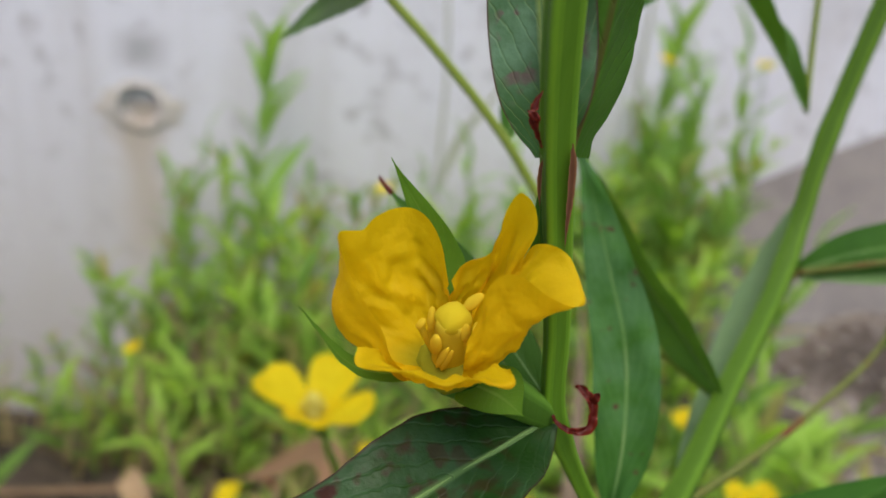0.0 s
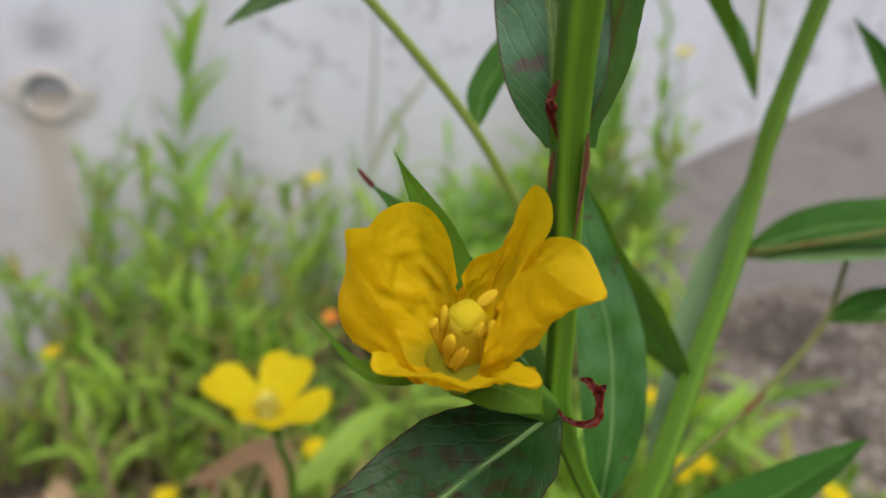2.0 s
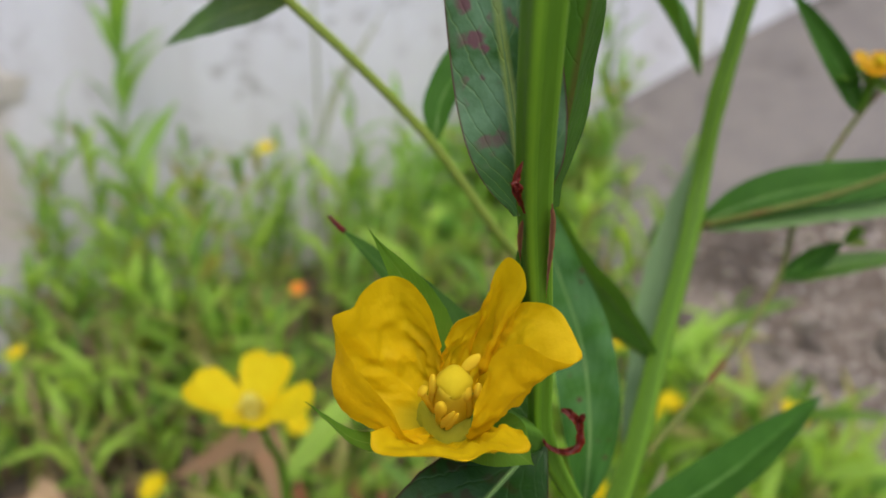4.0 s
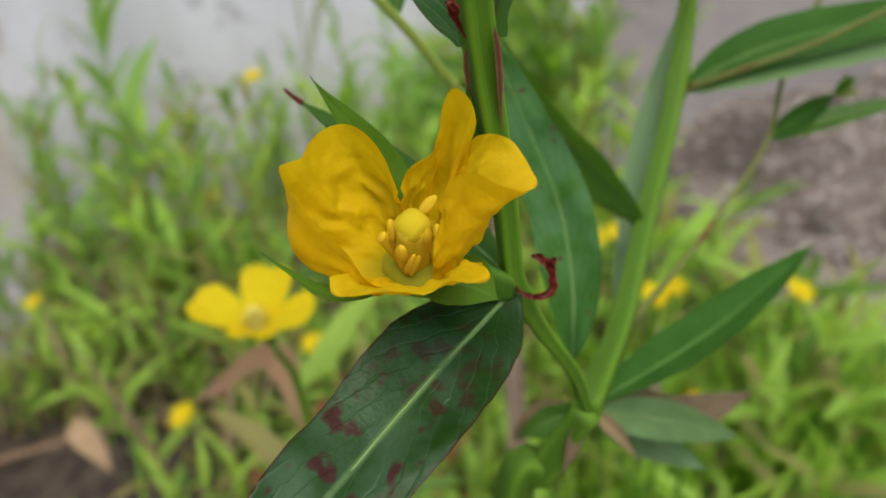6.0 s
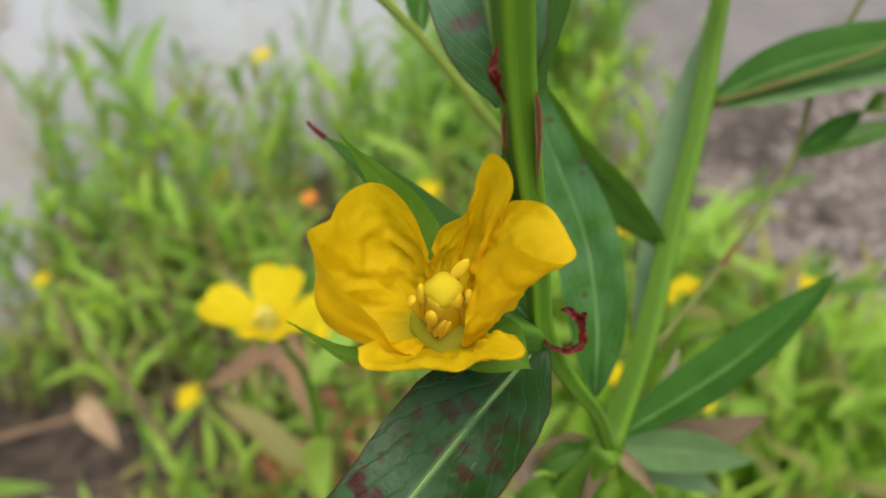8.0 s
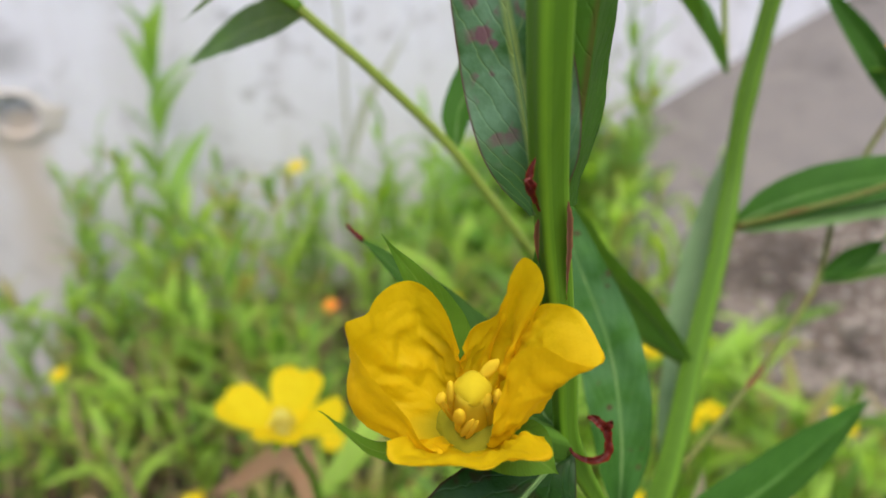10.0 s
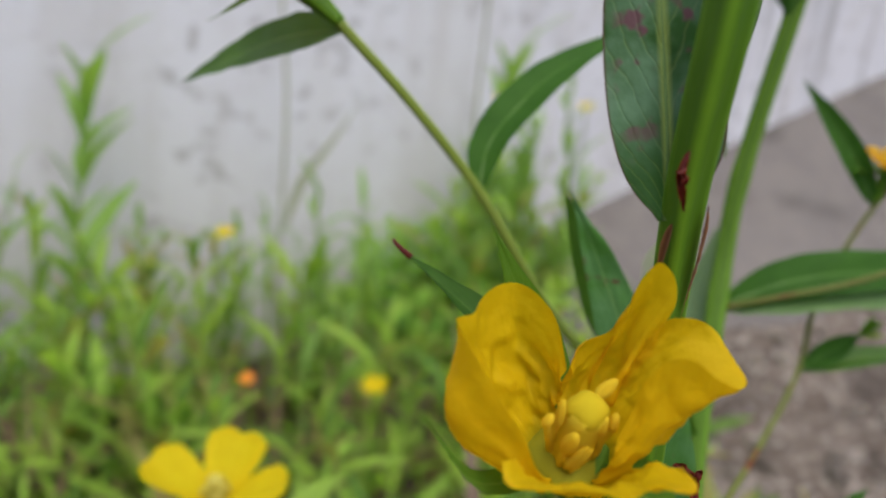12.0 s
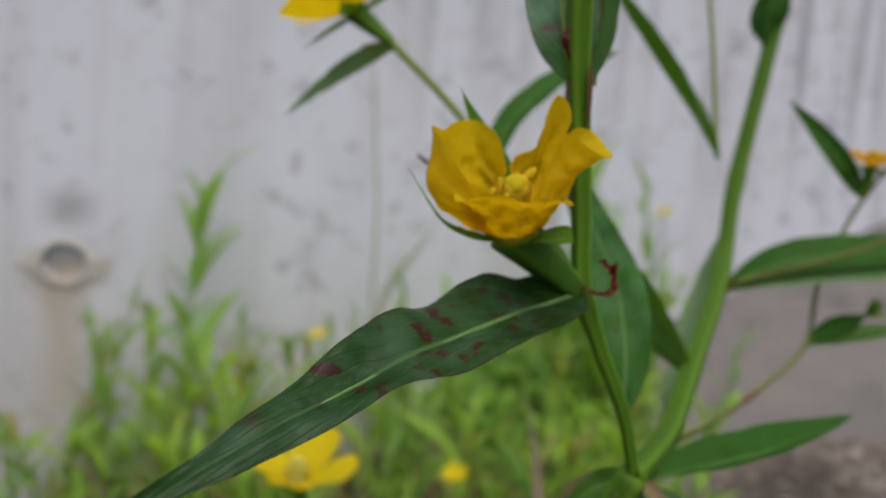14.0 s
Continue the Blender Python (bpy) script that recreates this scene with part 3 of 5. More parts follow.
def build_apron():
    """A smooth sloping concrete slab laid against the foot of the wall."""
    bm = bmesh.new()
    n, m = 60, 14
    rows = []
    for i in range(n + 1):
        s = 0.52 + 5.0 * (i / n) ** 1.5
        rows.append([])
        for j in range(m + 1):
            reach = 0.22 + 0.05 * noise.noise(Vector((s * 5, 0, 3)))
            d = reach * j / m
            z = foot_height(s) * (1 - 0.42 * j / m) + 0.004 * noise.noise(Vector((s * 12, d * 12, 1)))
            rows[-1].append(bm.verts.new(on_wall(s, z, d)))
        d = reach + 0.03
        q = on_wall(s, 0, d)
        rows[-1].append(bm.verts.new((q.x, q.y, ground_height(q.x, q.y) - 0.02)))
    for a, b in zip(rows, rows[1:]):
        for j in range(m + 1):
            bm.faces.new((a[j], a[j + 1], b[j + 1], b[j]))
    bmesh.ops.recalc_face_normals(bm, faces=bm.faces)
    return tagged(part("pavement", bm, M_APRON), "smooth dark grey concrete slab sloping along the wall foot", "pavement", kind="structure")


build_apron()

# ---- the near plant: one base with a leaning main stem and a thicker side stem ----
BASE = Vector((0.0165, 0.0677, 0.0))
plant = thing("wildflower_plant", BASE, "green yellow-flowered wildflower with ridged stems and lance leaves", "plant")
NODE = Vector((0.0152, 0.0568, 0.3878))
FORK = Vector((0.0256, 0.0664, 0.3620))
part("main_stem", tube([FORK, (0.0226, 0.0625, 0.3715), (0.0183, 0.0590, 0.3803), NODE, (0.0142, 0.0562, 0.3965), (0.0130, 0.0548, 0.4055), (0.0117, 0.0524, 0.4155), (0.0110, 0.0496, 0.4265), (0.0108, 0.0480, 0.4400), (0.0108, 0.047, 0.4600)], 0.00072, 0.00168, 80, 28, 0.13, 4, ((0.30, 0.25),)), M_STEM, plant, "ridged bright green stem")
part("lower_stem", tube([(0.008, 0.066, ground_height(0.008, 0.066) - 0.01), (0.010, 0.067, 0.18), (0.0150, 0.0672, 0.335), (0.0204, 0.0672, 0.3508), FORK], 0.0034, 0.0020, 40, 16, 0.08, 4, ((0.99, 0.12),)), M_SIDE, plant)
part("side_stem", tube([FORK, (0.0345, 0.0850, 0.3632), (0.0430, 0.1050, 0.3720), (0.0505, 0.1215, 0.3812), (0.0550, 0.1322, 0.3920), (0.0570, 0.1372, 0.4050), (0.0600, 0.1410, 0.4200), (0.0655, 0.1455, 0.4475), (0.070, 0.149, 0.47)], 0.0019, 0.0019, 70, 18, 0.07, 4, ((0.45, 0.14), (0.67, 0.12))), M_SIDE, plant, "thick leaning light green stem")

# dried red stipules at the joints
leaf("stipule", [(0.0150, 0.0552, 0.3884), (0.0160, 0.0549, 0.3876), (0.0173, 0.0548, 0.3874), (0.0184, 0.0551, 0.3878), (0.0186, 0.0555, 0.3890), (0.0182, 0.0558, 0.3903), (0.0174, 0.0560, 0.3911), (0.0166, 0.0561, 0.3913)], 0.0009, (0.25, -0.75, 0.55), M_RED, plant, "curled dark red dried stipule", 0.0, fold=0.7, wave=0.55, n=52, m=8, fat=0.62, seed=6.4, foot=0.4)
leaf("stipule", [(0.0181, 0.0558, 0.3900), (0.0186, 0.0557, 0.3908), (0.0189, 0.0557, 0.3914)], 0.0008, (0.2, -0.9, 0.3), M_RED, plant, "", 0.0, fold=0.6, wave=0.4, n=10, m=6, seed=1.4, foot=0.6)
leaf("stipule", [(0.0109, 0.0503, 0.4134), (0.0104, 0.0499, 0.4146), (0.0100, 0.0497, 0.4156), (0.0101, 0.0498, 0.4166), (0.0104, 0.0500, 0.4176)], 0.0006, (-0.3, -0.9, 0.2), M_RED, plant, "crumpled dark red dried stipule", 0.0, fold=0.5, wave=0.5, n=24, m=6, fat=0.5, seed=2.2, foot=0.3)
leaf("stipule", [(0.0104, 0.0498, 0.4152), (0.0100, 0.0495, 0.4158), (0.0095, 0.0494, 0.4161)], 0.0007, (0.2, -0.9, 0.3), M_RED, plant, "", 0.0, fold=0.6, wave=0.5, n=12, m=6, seed=5.2, foot=0.5)
leaf("stipule", [(0.0131, 0.0516, 0.4138), (0.0133, 0.0520, 0.4120), (0.0135, 0.0526, 0.4096), (0.0136, 0.0533, 0.4070), (0.0138, 0.0540, 0.4044)], 0.0009, (0.75, -0.65, 0.0), M_SCAR, plant, "thin reddish dried stipule along the stem edge", 0.0, fold=0.3, wave=0.10, n=30, m=6, fat=0.35, seed=9.1, foot=0.2)
leaf("stipule", [(0.0110, 0.0521, 0.4122), (0.0110, 0.0526, 0.4108), (0.0111, 0.0531, 0.4092), (0.0113, 0.0536, 0.4078)], 0.0006, (-0.7, -0.7, 0.0), M_SCAR, plant, "", 0.0, fold=0.3, wave=0.10, n=20, m=6, fat=0.35, seed=3.1, foot=0.2)
leaf("petiole_base", [(0.0111, 0.0534, 0.4096), (0.0114, 0.0542, 0.4062), (0.0119, 0.0552, 0.4030), (0.0125, 0.0562, 0.3995)], 0.0016, (-0.5, -0.8, 0.1), M_LEAF, plant, fold=0.6, n=14, m=6, fat=0.7)

# the big blotched leaf that comes forward
leaf("leaf", [(0.0152, 0.0568, 0.3874), (0.0095, 0.0495, 0.3860), (0.0020, 0.0398, 0.3838), (-0.0065, 0.0290, 0.3802), (-0.0155, 0.0180, 0.3752), (-0.0245, 0.0070, 0.3690)], 0.0112, (0.10, -0.45, 0.88), M_SPOT, plant, "dark green lance leaf with maroon blotches", 0.00028, fold=0.22, wave=0.13, n=60, m=18, fat=0.30, seed=3.0)
# hazy leaf rising behind the stem and its partner
leaf("leaf", [(0.0109, 0.0530, 0.4122), (0.0104, 0.0539, 0.4170), (0.0090, 0.0545, 0.4240), (0.0070, 0.0548, 0.4330), (0.0048, 0.0540, 0.4430), (0.0034, 0.0526, 0.4530)], 0.0086, (-0.10, -0.95, 0.12), M_BLOOM, plant, "upright hazy green leaf with violet blotches", 0.00034, fold=0.12, wave=0.05, n=40, m=12, fat=0.36, seed=8.0, foot=0.14)
leaf("leaf", [(0.0132, 0.0538, 0.4125), (0.0141, 0.0543, 0.4190), (0.0147, 0.0540, 0.4270), (0.0154, 0.0532, 0.4370), (0.0162, 0.0522, 0.4500)], 0.0092, (0.45, -0.85, 0.0), M_FOLDED, plant, "upright mid-green folded leaf", 0.0, fold=-0.75, wave=0.05, n=36, m=10, fat=0.32, seed=12.0, foot=0.55)
# red-tipped narrow leaf behind the flower
redleaf = leaf("leaf", [(0.0146, 0.0580, 0.3880), (0.0095, 0.0615, 0.3920), (0.0036, 0.0650, 0.3964), (-0.0022, 0.0690, 0.4002), (-0.0080, 0.0735, 0.4034)], 0.0052, (0.3, -0.6, 0.8), M_REDTIP, plant, "narrow green leaf with a dried red tip", 0.00022, fold=0.5, wave=0.05, n=30, m=8, fat=0.36, seed=5.0)
part("leaf_tip", tube([(-0.0068, 0.0725, 0.4028), (-0.0079, 0.0733, 0.4034), (-0.0088, 0.0739, 0.4041)], 0.00034, 0.0002, 10, 8), M_RED, redleaf, "dried dark red tip")
# broad dark leaf standing behind the main stem
leaf("leaf", [(0.0236, 0.0680, 0.3690), (0.0240, 0.0722, 0.3775), (0.0228, 0.0775, 0.3865), (0.0196, 0.0832, 0.3945), (0.0160, 0.0885, 0.4030), (0.0130, 0.0920, 0.4090)], 0.0080, (-0.15, -0.85, 0.35), M_MOTTLE, plant, "broad dark green leaf standing upright", 0.00018, fold=0.18, wave=0.15, n=48, m=12, fat=0.36, seed=21.0)
# leaf from the side stem that leans up behind
leaf("leaf", [(0.0420, 0.1020, 0.3695), (0.0330, 0.1005, 0.3808), (0.0248, 0.0980, 0.3905), (0.0190, 0.0955, 0.3995), (0.0130, 0.0935, 0.4080)], 0.0085, (-0.5, -0.5, 0.2), M_BRIGHT, plant, "arched mid-green lance leaf", 0.00026, fold=0.45, wave=0.06, n=34, m=10, fat=0.45, seed=31.0)
# pale leaf standing behind the side stem
leaf("leaf", [(0.0355, 0.0920, 0.3575), (0.0424, 0.1083, 0.3658), (0.0482, 0.1245, 0.3748), (0.0538, 0.1367, 0.3862), (0.0586, 0.1455, 0.3985)], 0.0080, (-0.55, -0.75, 0.35), M_PALE, plant, "pale grey-green upright lance leaf", 0.00024, fold=0.25, wave=0.05, n=34, m=8, fat=0.45, seed=37.0)
# spear-shaped leaf low beside the fork
leaf("leaf", [(0.0270, 0.0690, 0.3605), (0.0375, 0.0755, 0.3612), (0.0490, 0.0835, 0.3620), (0.0610, 0.0930, 0.3635), (0.0706, 0.1005, 0.3655)], 0.0068, (-0.35, -0.55, 0.70), M_LEAF, plant, "spear-shaped dark green leaf", 0.00010, fold=0.8, wave=0.07, n=36, m=10, fat=0.40, seed=41.0)
leaf("leaf", [(0.0275, 0.0690, 0.3590), (0.0330, 0.0720, 0.3550), (0.0410, 0.0775, 0.3485), (0.0500, 0.0840, 0.3400), (0.0590, 0.0900, 0.3320)], 0.0062, (0.1, -0.7, 0.7), M_UNDER, plant, "drooping mid-green leaf", 0.00024, fold=0.3, wave=0.08, n=28, m=8, seed=43.0)
leaf("leaf", [(0.0245, 0.0690, 0.3590), (0.0215, 0.0690, 0.3590), (0.0185, 0.0695, 0.3570), (0.0160, 0.0700, 0.3530)], 0.0042, (0.1, -0.7, 0.7), M_WITHER, plant, "withered brownish leaf", 0.0, fold=0.3, wave=0.12, n=24, m=8, seed=47.0)
leaf("leaf", [(0.0270, 0.0700, 0.3590), (0.0300, 0.0790, 0.3520), (0.0360, 0.0825, 0.3435), (0.0440, 0.0850, 0.3350), (0.0530, 0.0870, 0.3270)], 0.0085, (0.1, -0.65, 0.75), M_PALE, plant, "pale green drooping leaf", 0.00022, fold=0.2, wave=0.06, n=28, m=8, seed=83.0)
leaf("leaf", [(0.0275, 0.0710, 0.3585), (0.0350, 0.0800, 0.3500), (0.0450, 0.0870, 0.3405), (0.0560, 0.0940, 0.3360), (0.0650, 0.1000, 0.3335)], 0.0070, (0.1, -0.6, 0.8), M_MAROON, plant, "maroon-tinged ageing leaf", 0.0, fold=0.3, wave=0.10, n=28, m=8, seed=89.0)
leaf("leaf", [(0.0390, 0.0840, 0.3330), (0.0400, 0.0855, 0.3385), (0.0420, 0.0920, 0.3415), (0.0440, 0.0970, 0.3450), (0.0462, 0.1015, 0.3495)], 0.0045, (-0.1, -0.8, 0.5), M_PINK, plant, "narrow pink-banded young leaf", 0.0, fold=0.4, wave=0.05, n=24, m=6, seed=91.0)
for k, (dx, dy, dz, w, mat) in enumerate(((-0.0090, 0.002, -0.0065, 0.0040, M_BRIGHT), (-0.0035, -0.003, -0.0085, 0.0022, M_MAROON), (0.0060, -0.003, -0.0060, 0.0020, M_WITHER))):
    leaf("leaf", [FORK, FORK + Vector((dx * 0.5, dy * 0.5, dz * 0.5 + 0.0008)), FORK + Vector((dx, dy, dz))], w, (0.1, -0.8, 0.5), mat, plant, "small withered leaf scrap at the fork", 0.0, fold=0.4, wave=0.2, n=14, m=6, seed=101.0 + k)
# big leaf from the upper joint of the side stem
leaf("leaf", [(0.0560, 0.1320, 0.3842), (0.0640, 0.1310, 0.3895), (0.0740, 0.1305, 0.3932), (0.0880, 0.1310, 0.3955), (0.1040, 0.1330, 0.3970), (0.1180, 0.136, 0.3975)], 0.0095, (-0.12, -0.75, 0.62), M_LEAF, plant, "large horizontal dark green leaf", 0.00034, fold=0.22, wave=0.07, n=40, m=10, fat=0.40, seed=51.0)
leaf("leaf", [(0.0560, 0.1312, 0.3838), (0.0640, 0.1296, 0.3868), (0.0740, 0.1290, 0.3893), (0.0880, 0.1294, 0.3908), (0.1040, 0.1310, 0.3925), (0.1180, 0.134, 0.3935)], 0.0078, (-0.05, -0.55, 0.80), M_UNDER, plant, "horizontal leaf showing its pale underside", 0.00030, fold=0.2, wave=0.08, n=40, m=10, fat=0.42, seed=53.0)
part("branch", tube([(0.0560, 0.1300, 0.3850), (0.0660, 0.1270, 0.3893), (0.0777, 0.1250, 0.3940), (0.0930, 0.1230, 0.4020), (0.1100, 0.121, 0.411)], 0.0006, 0.0005, 30, 10), M_THINRED, plant, "thin reddish green side branch")
part("node_scar", ball((0.0552, 0.1295, 0.3843), 0.0011, 0.0009, 0.0010, 0, 0.3), M_THINRED, plant)

# thin branch with a pod and the small flower beside it
part("branch", tube([(0.0345, 0.0840, 0.3615), (0.0450, 0.0960, 0.3630), (0.0580, 0.1110, 0.3665), (0.0738, 0.1300, 0.3735), (0.0775, 0.1350, 0.3880), (0.0862, 0.1380, 0.4068), (0.0960, 0.1375, 0.4215), (0.108, 0.137, 0.438)], 0.0006, 0.00045, 50, 10), M_THINRED, plant, "thin brownish green branch")
leaf("leaf", [(0.0742, 0.1305, 0.3732), (0.0830, 0.1320, 0.3752), (0.0940, 0.1330, 0.3775), (0.1060, 0.134, 0.379)], 0.0050, (0.0, -0.5, 0.85), M_BRIGHT, plant, "slim bright green leaf", 0.0002, fold=0.4, wave=0.05, n=26, m=8, seed=57.0)
leaf("leaf", [(0.0745, 0.1305, 0.3738), (0.0810, 0.1332, 0.3768), (0.0890, 0.1360, 0.3805)], 0.0050, (0.2, -0.7, 0.6), M_LEAF, plant, "short folded dark leaf", 0.0, fold=0.8, wave=0.08, n=20, m=8, seed=59.0)
for k, (dx, dz) in enumerate(((0.0050, 0.0005), (0.0038, 0.0036), (0.0020, 0.0045))):
    leaf("sepal", [(0.0885, 0.1355, 0.3803), (0.0885 + dx * 0.6, 0.1353, 0.3805 + dz * 0.6), (0.0885 + dx, 0.1351, 0.3803 + dz)], 0.0016, (0, -0.8, 0.5), M_THIN if k == 0 else M_SEPAL, plant, "pale green sepal of a spent bud", 0.0, n=12, m=6, seed=k)
leaf("leaf", [(0.0862, 0.1382, 0.4070), (0.0820, 0.1400, 0.4150), (0.0765, 0.1430, 0.4230), (0.0705, 0.1465, 0.4305)], 0.0048, (-0.4, -0.85, 0.0), M_LEAF, plant, "narrow green leaf pointing up", 0.0002, fold=0.3, wave=0.05, n=26, m=8, fat=0.4, seed=61.0)

# joint high on the side stem: leaf, thin shoot, ant
leaf("leaf", [(0.0530, 0.1370, 0.4135), (0.0450, 0.1330, 0.4230), (0.0370, 0.1285, 0.4310), (0.0290, 0.1235, 0.4390), (0.0210, 0.118, 0.447)], 0.0062, (-0.4, -0.3, 0.55), M_BRIGHT, plant, "mid-green folded leaf", 0.0002, fold=0.9, wave=0.05, n=30, m=8, fat=0.5, seed=67.0)
part("shoot", tube([(0.0527, 0.1375, 0.4140), (0.0515, 0.1388, 0.4250), (0.0499, 0.1391, 0.4384), (0.0475, 0.1386, 0.4520), (0.046, 0.138, 0.468)], 0.0006, 0.0004, 26, 10), M_THIN, plant, "thin yellowish shoot")
leaf("leaf", [(0.0630, 0.1430, 0.4420), (0.0622, 0.1415, 0.4480), (0.0628, 0.1405, 0.4540), (0.064, 0.14, 0.461)], 0.0085, (-0.3, -0.9, 0.1), M_LEAF, plant, "dark crumpled leaf clasping the stem", 0.0, fold=-0.8, wave=0.25, n=22, m=10, seed=71.0, foot=0.3)

# side branch running up to a flower seen from below
part("branch", tube([(0.0410, 0.1030, 0.3700), (0.0290, 0.1030, 0.3775), (0.0160, 0.1022, 0.3885), (0.0025, 0.1020, 0.4060), (-0.0090, 0.1010, 0.4178), (-0.0185, 0.1005, 0.4262), (-0.0225, 0.1005, 0.4305)], 0.00075, 0.0007, 40, 12), M_THIN, plant, "slender yellow-green side branch")
leaf("leaf", [(0.0025, 0.1025, 0.4062), (0.0034, 0.1060, 0.4130), (0.0095, 0.1105, 0.4212), (0.0172, 0.1150, 0.4275), (0.0262, 0.1200, 0.4330)], 0.0066, (-0.35, -0.75, 0.45), M_LEAF, plant, "green curved lance leaf", 0.00024, fold=0.25, wave=0.06, n=34, m=8, fat=0.42, seed=73.0)
leaf("leaf", [(-0.0185, 0.1005, 0.4258), (-0.0260, 0.1080, 0.4250), (-0.0370, 0.1190, 0.4215), (-0.0500, 0.1320, 0.4160)], 0.0066, (-0.35, -0.9, 0.40), M_BRIGHT, plant, "small drooping green leaf", 0.0002, fold=0.2, wave=0.06, n=28, m=8, fat=0.40, seed=79.0)


def build_flower(name, O, U, petals, sepals, ovary_from, parent, mat, label, scale=1.0, stamens=8, tall=1.0, heart=None, anthers=()):
    """Ovary with petals, sepals, stamens and stigma under it."""
    U, e1, e2 = axes(U)
    O = Vector(O)
    f = pods(name, ovary_from, O + U * 0.0002, (0.0014 if anthers else 0.0009) * scale, (0.0029 if anthers else 0.0024) * scale, parent, M_OVARY if anthers else None)
    tagged(f, label)
    part("flower_disc", ball(O + U * 0.0004 * scale, (0.0031 if anthers else 0.0021) * scale, (0.0031 if anthers else 0.0021) * scale, (0.0014 if anthers else 0.0010) * scale, 4, 0.08, turn=Matrix((e1, e2, U)).transposed()), heart or M_DISC, f, "greenish nectar disc" if heart is None else "")
    for kw in petals:
        part("petal", (cup_petal if "cols" in kw else petal_mesh)(O, U, e1, e2, **kw), mat, f)
    for az, mid, end, width, seed in [q for q in sepals if len(q) == 5]:
        a = radians(az)
        rad = e1 * math.cos(a) + e2 * math.sin(a)
        spots = [O + rad * 0.0016 - U * 0.0010] + [O + (e1 * q[0] + e2 * q[1] + U * q[2]) * 0.001 for q in (mid, end)]
        part("sepal", leaf_mesh(spots, width, U * 0.8 - rad * 0.6, fold=0.25, wave=0.06, n=24, m=8, fat=0.34, seed=seed, foot=0.6), M_SEPAL, f)
    for az, length, width, th0, th1, seed in [q for q in sepals if len(q) == 6]:
        a = radians(az)
        rad = e1 * math.cos(a) + e2 * math.sin(a)
        pts = [O - U * 0.0008]
        for i in range(5):
            th = radians(th0 + (th1 - th0) * i / 4)
            pts.append(pts[-1] + (rad * math.sin(th) + U * math.cos(th)) * length / 5)
        inward = U * 0.8 - rad * 0.5
        part("sepal", leaf_mesh(pts, width, inward, fold=0.25, wave=0.05, n=22, m=8, fat=0.34, seed=seed, foot=0.5), M_SEPAL, f)
    turn = Matrix((e1, e2, U)).transposed()
    top = O + U * 0.0052 * scale * tall
    if anthers:
        top += (e1 * 0.35 + e2 * 0.35) * 0.001
    part("style", tube([O, O + U * 0.0025 * scale, top], (0.0016 if anthers else 0.0008) * scale, (0.00142 if anthers else 0.0006) * scale, 8, 20, 0.04, 4), M_STYLE if anthers else heart or M_STIGMA, f)
    part("stigma", ball(top - U * (0.0002 if anthers else 0.0), (0.00146 if anthers else 0.00165) * scale, (0.00142 if anthers else 0.00160) * scale, (0.0012 if anthers else 0.0014) * scale, 4, 0.08, 28, 16, turn), heart or M_STIGMA, f, "pale yellow four-lobed stigma")
    for lo, hi, thick in anthers:
        lo, hi = (O + (e1 * q[0] + e2 * q[1] + U * q[2]) * 0.001 for q in (lo, hi))
        rad = (lo - O) - U * (lo - O).dot(U)
        part("stamen", tube([O + rad.normalized() * 0.0010, O + rad.normalized() * 0.0017 + U * 0.0024, lo * 0.7 + hi * 0.3], 0.00034, 0.00028, 10, 8), M_STYLE, f)
        along = (hi - lo).normalized()
        side = along.cross(rad).normalized()
        part("anther", ball((lo + hi) / 2, thick * 0.001, thick * 0.0009, (hi - lo).length * 0.56, 2, 0.16, 16, 14, Matrix((side, along.cross(side), along)).transposed()), M_ANTHER, f)
    for i in range(0 if anthers else stamens):
        a = 2 * math.pi * (i + 0.3) / stamens
        rad = e1 * math.cos(a) + e2 * math.sin(a)
        out = (1.9 if i % 2 else 2.5) * 0.001 * scale
        hgt = (4.4 if i % 2 else 3.2) * 0.001 * scale * tall
        tip = O + rad * out + U * hgt
        part("stamen", tube([O + rad * 0.0014 * scale, O + rad * (out + 0.0006 * scale) + U * hgt * 0.5, tip], 0.00020 * scale, 0.00016 * scale, 8, 8), M_STIGMA, f)
        at2 = Matrix((U.cross(rad), rad, U)).transposed() @ Matrix.Rotation(radians(20 + 25 * math.sin(i * 2.1)), 3, "X")
        part("anther", ball(tip, 0.00052 * scale, 0.00046 * scale, 0.00115 * scale, 2, 0.18, 12, 10, at2), heart or M_ANTHER, f)
    return f


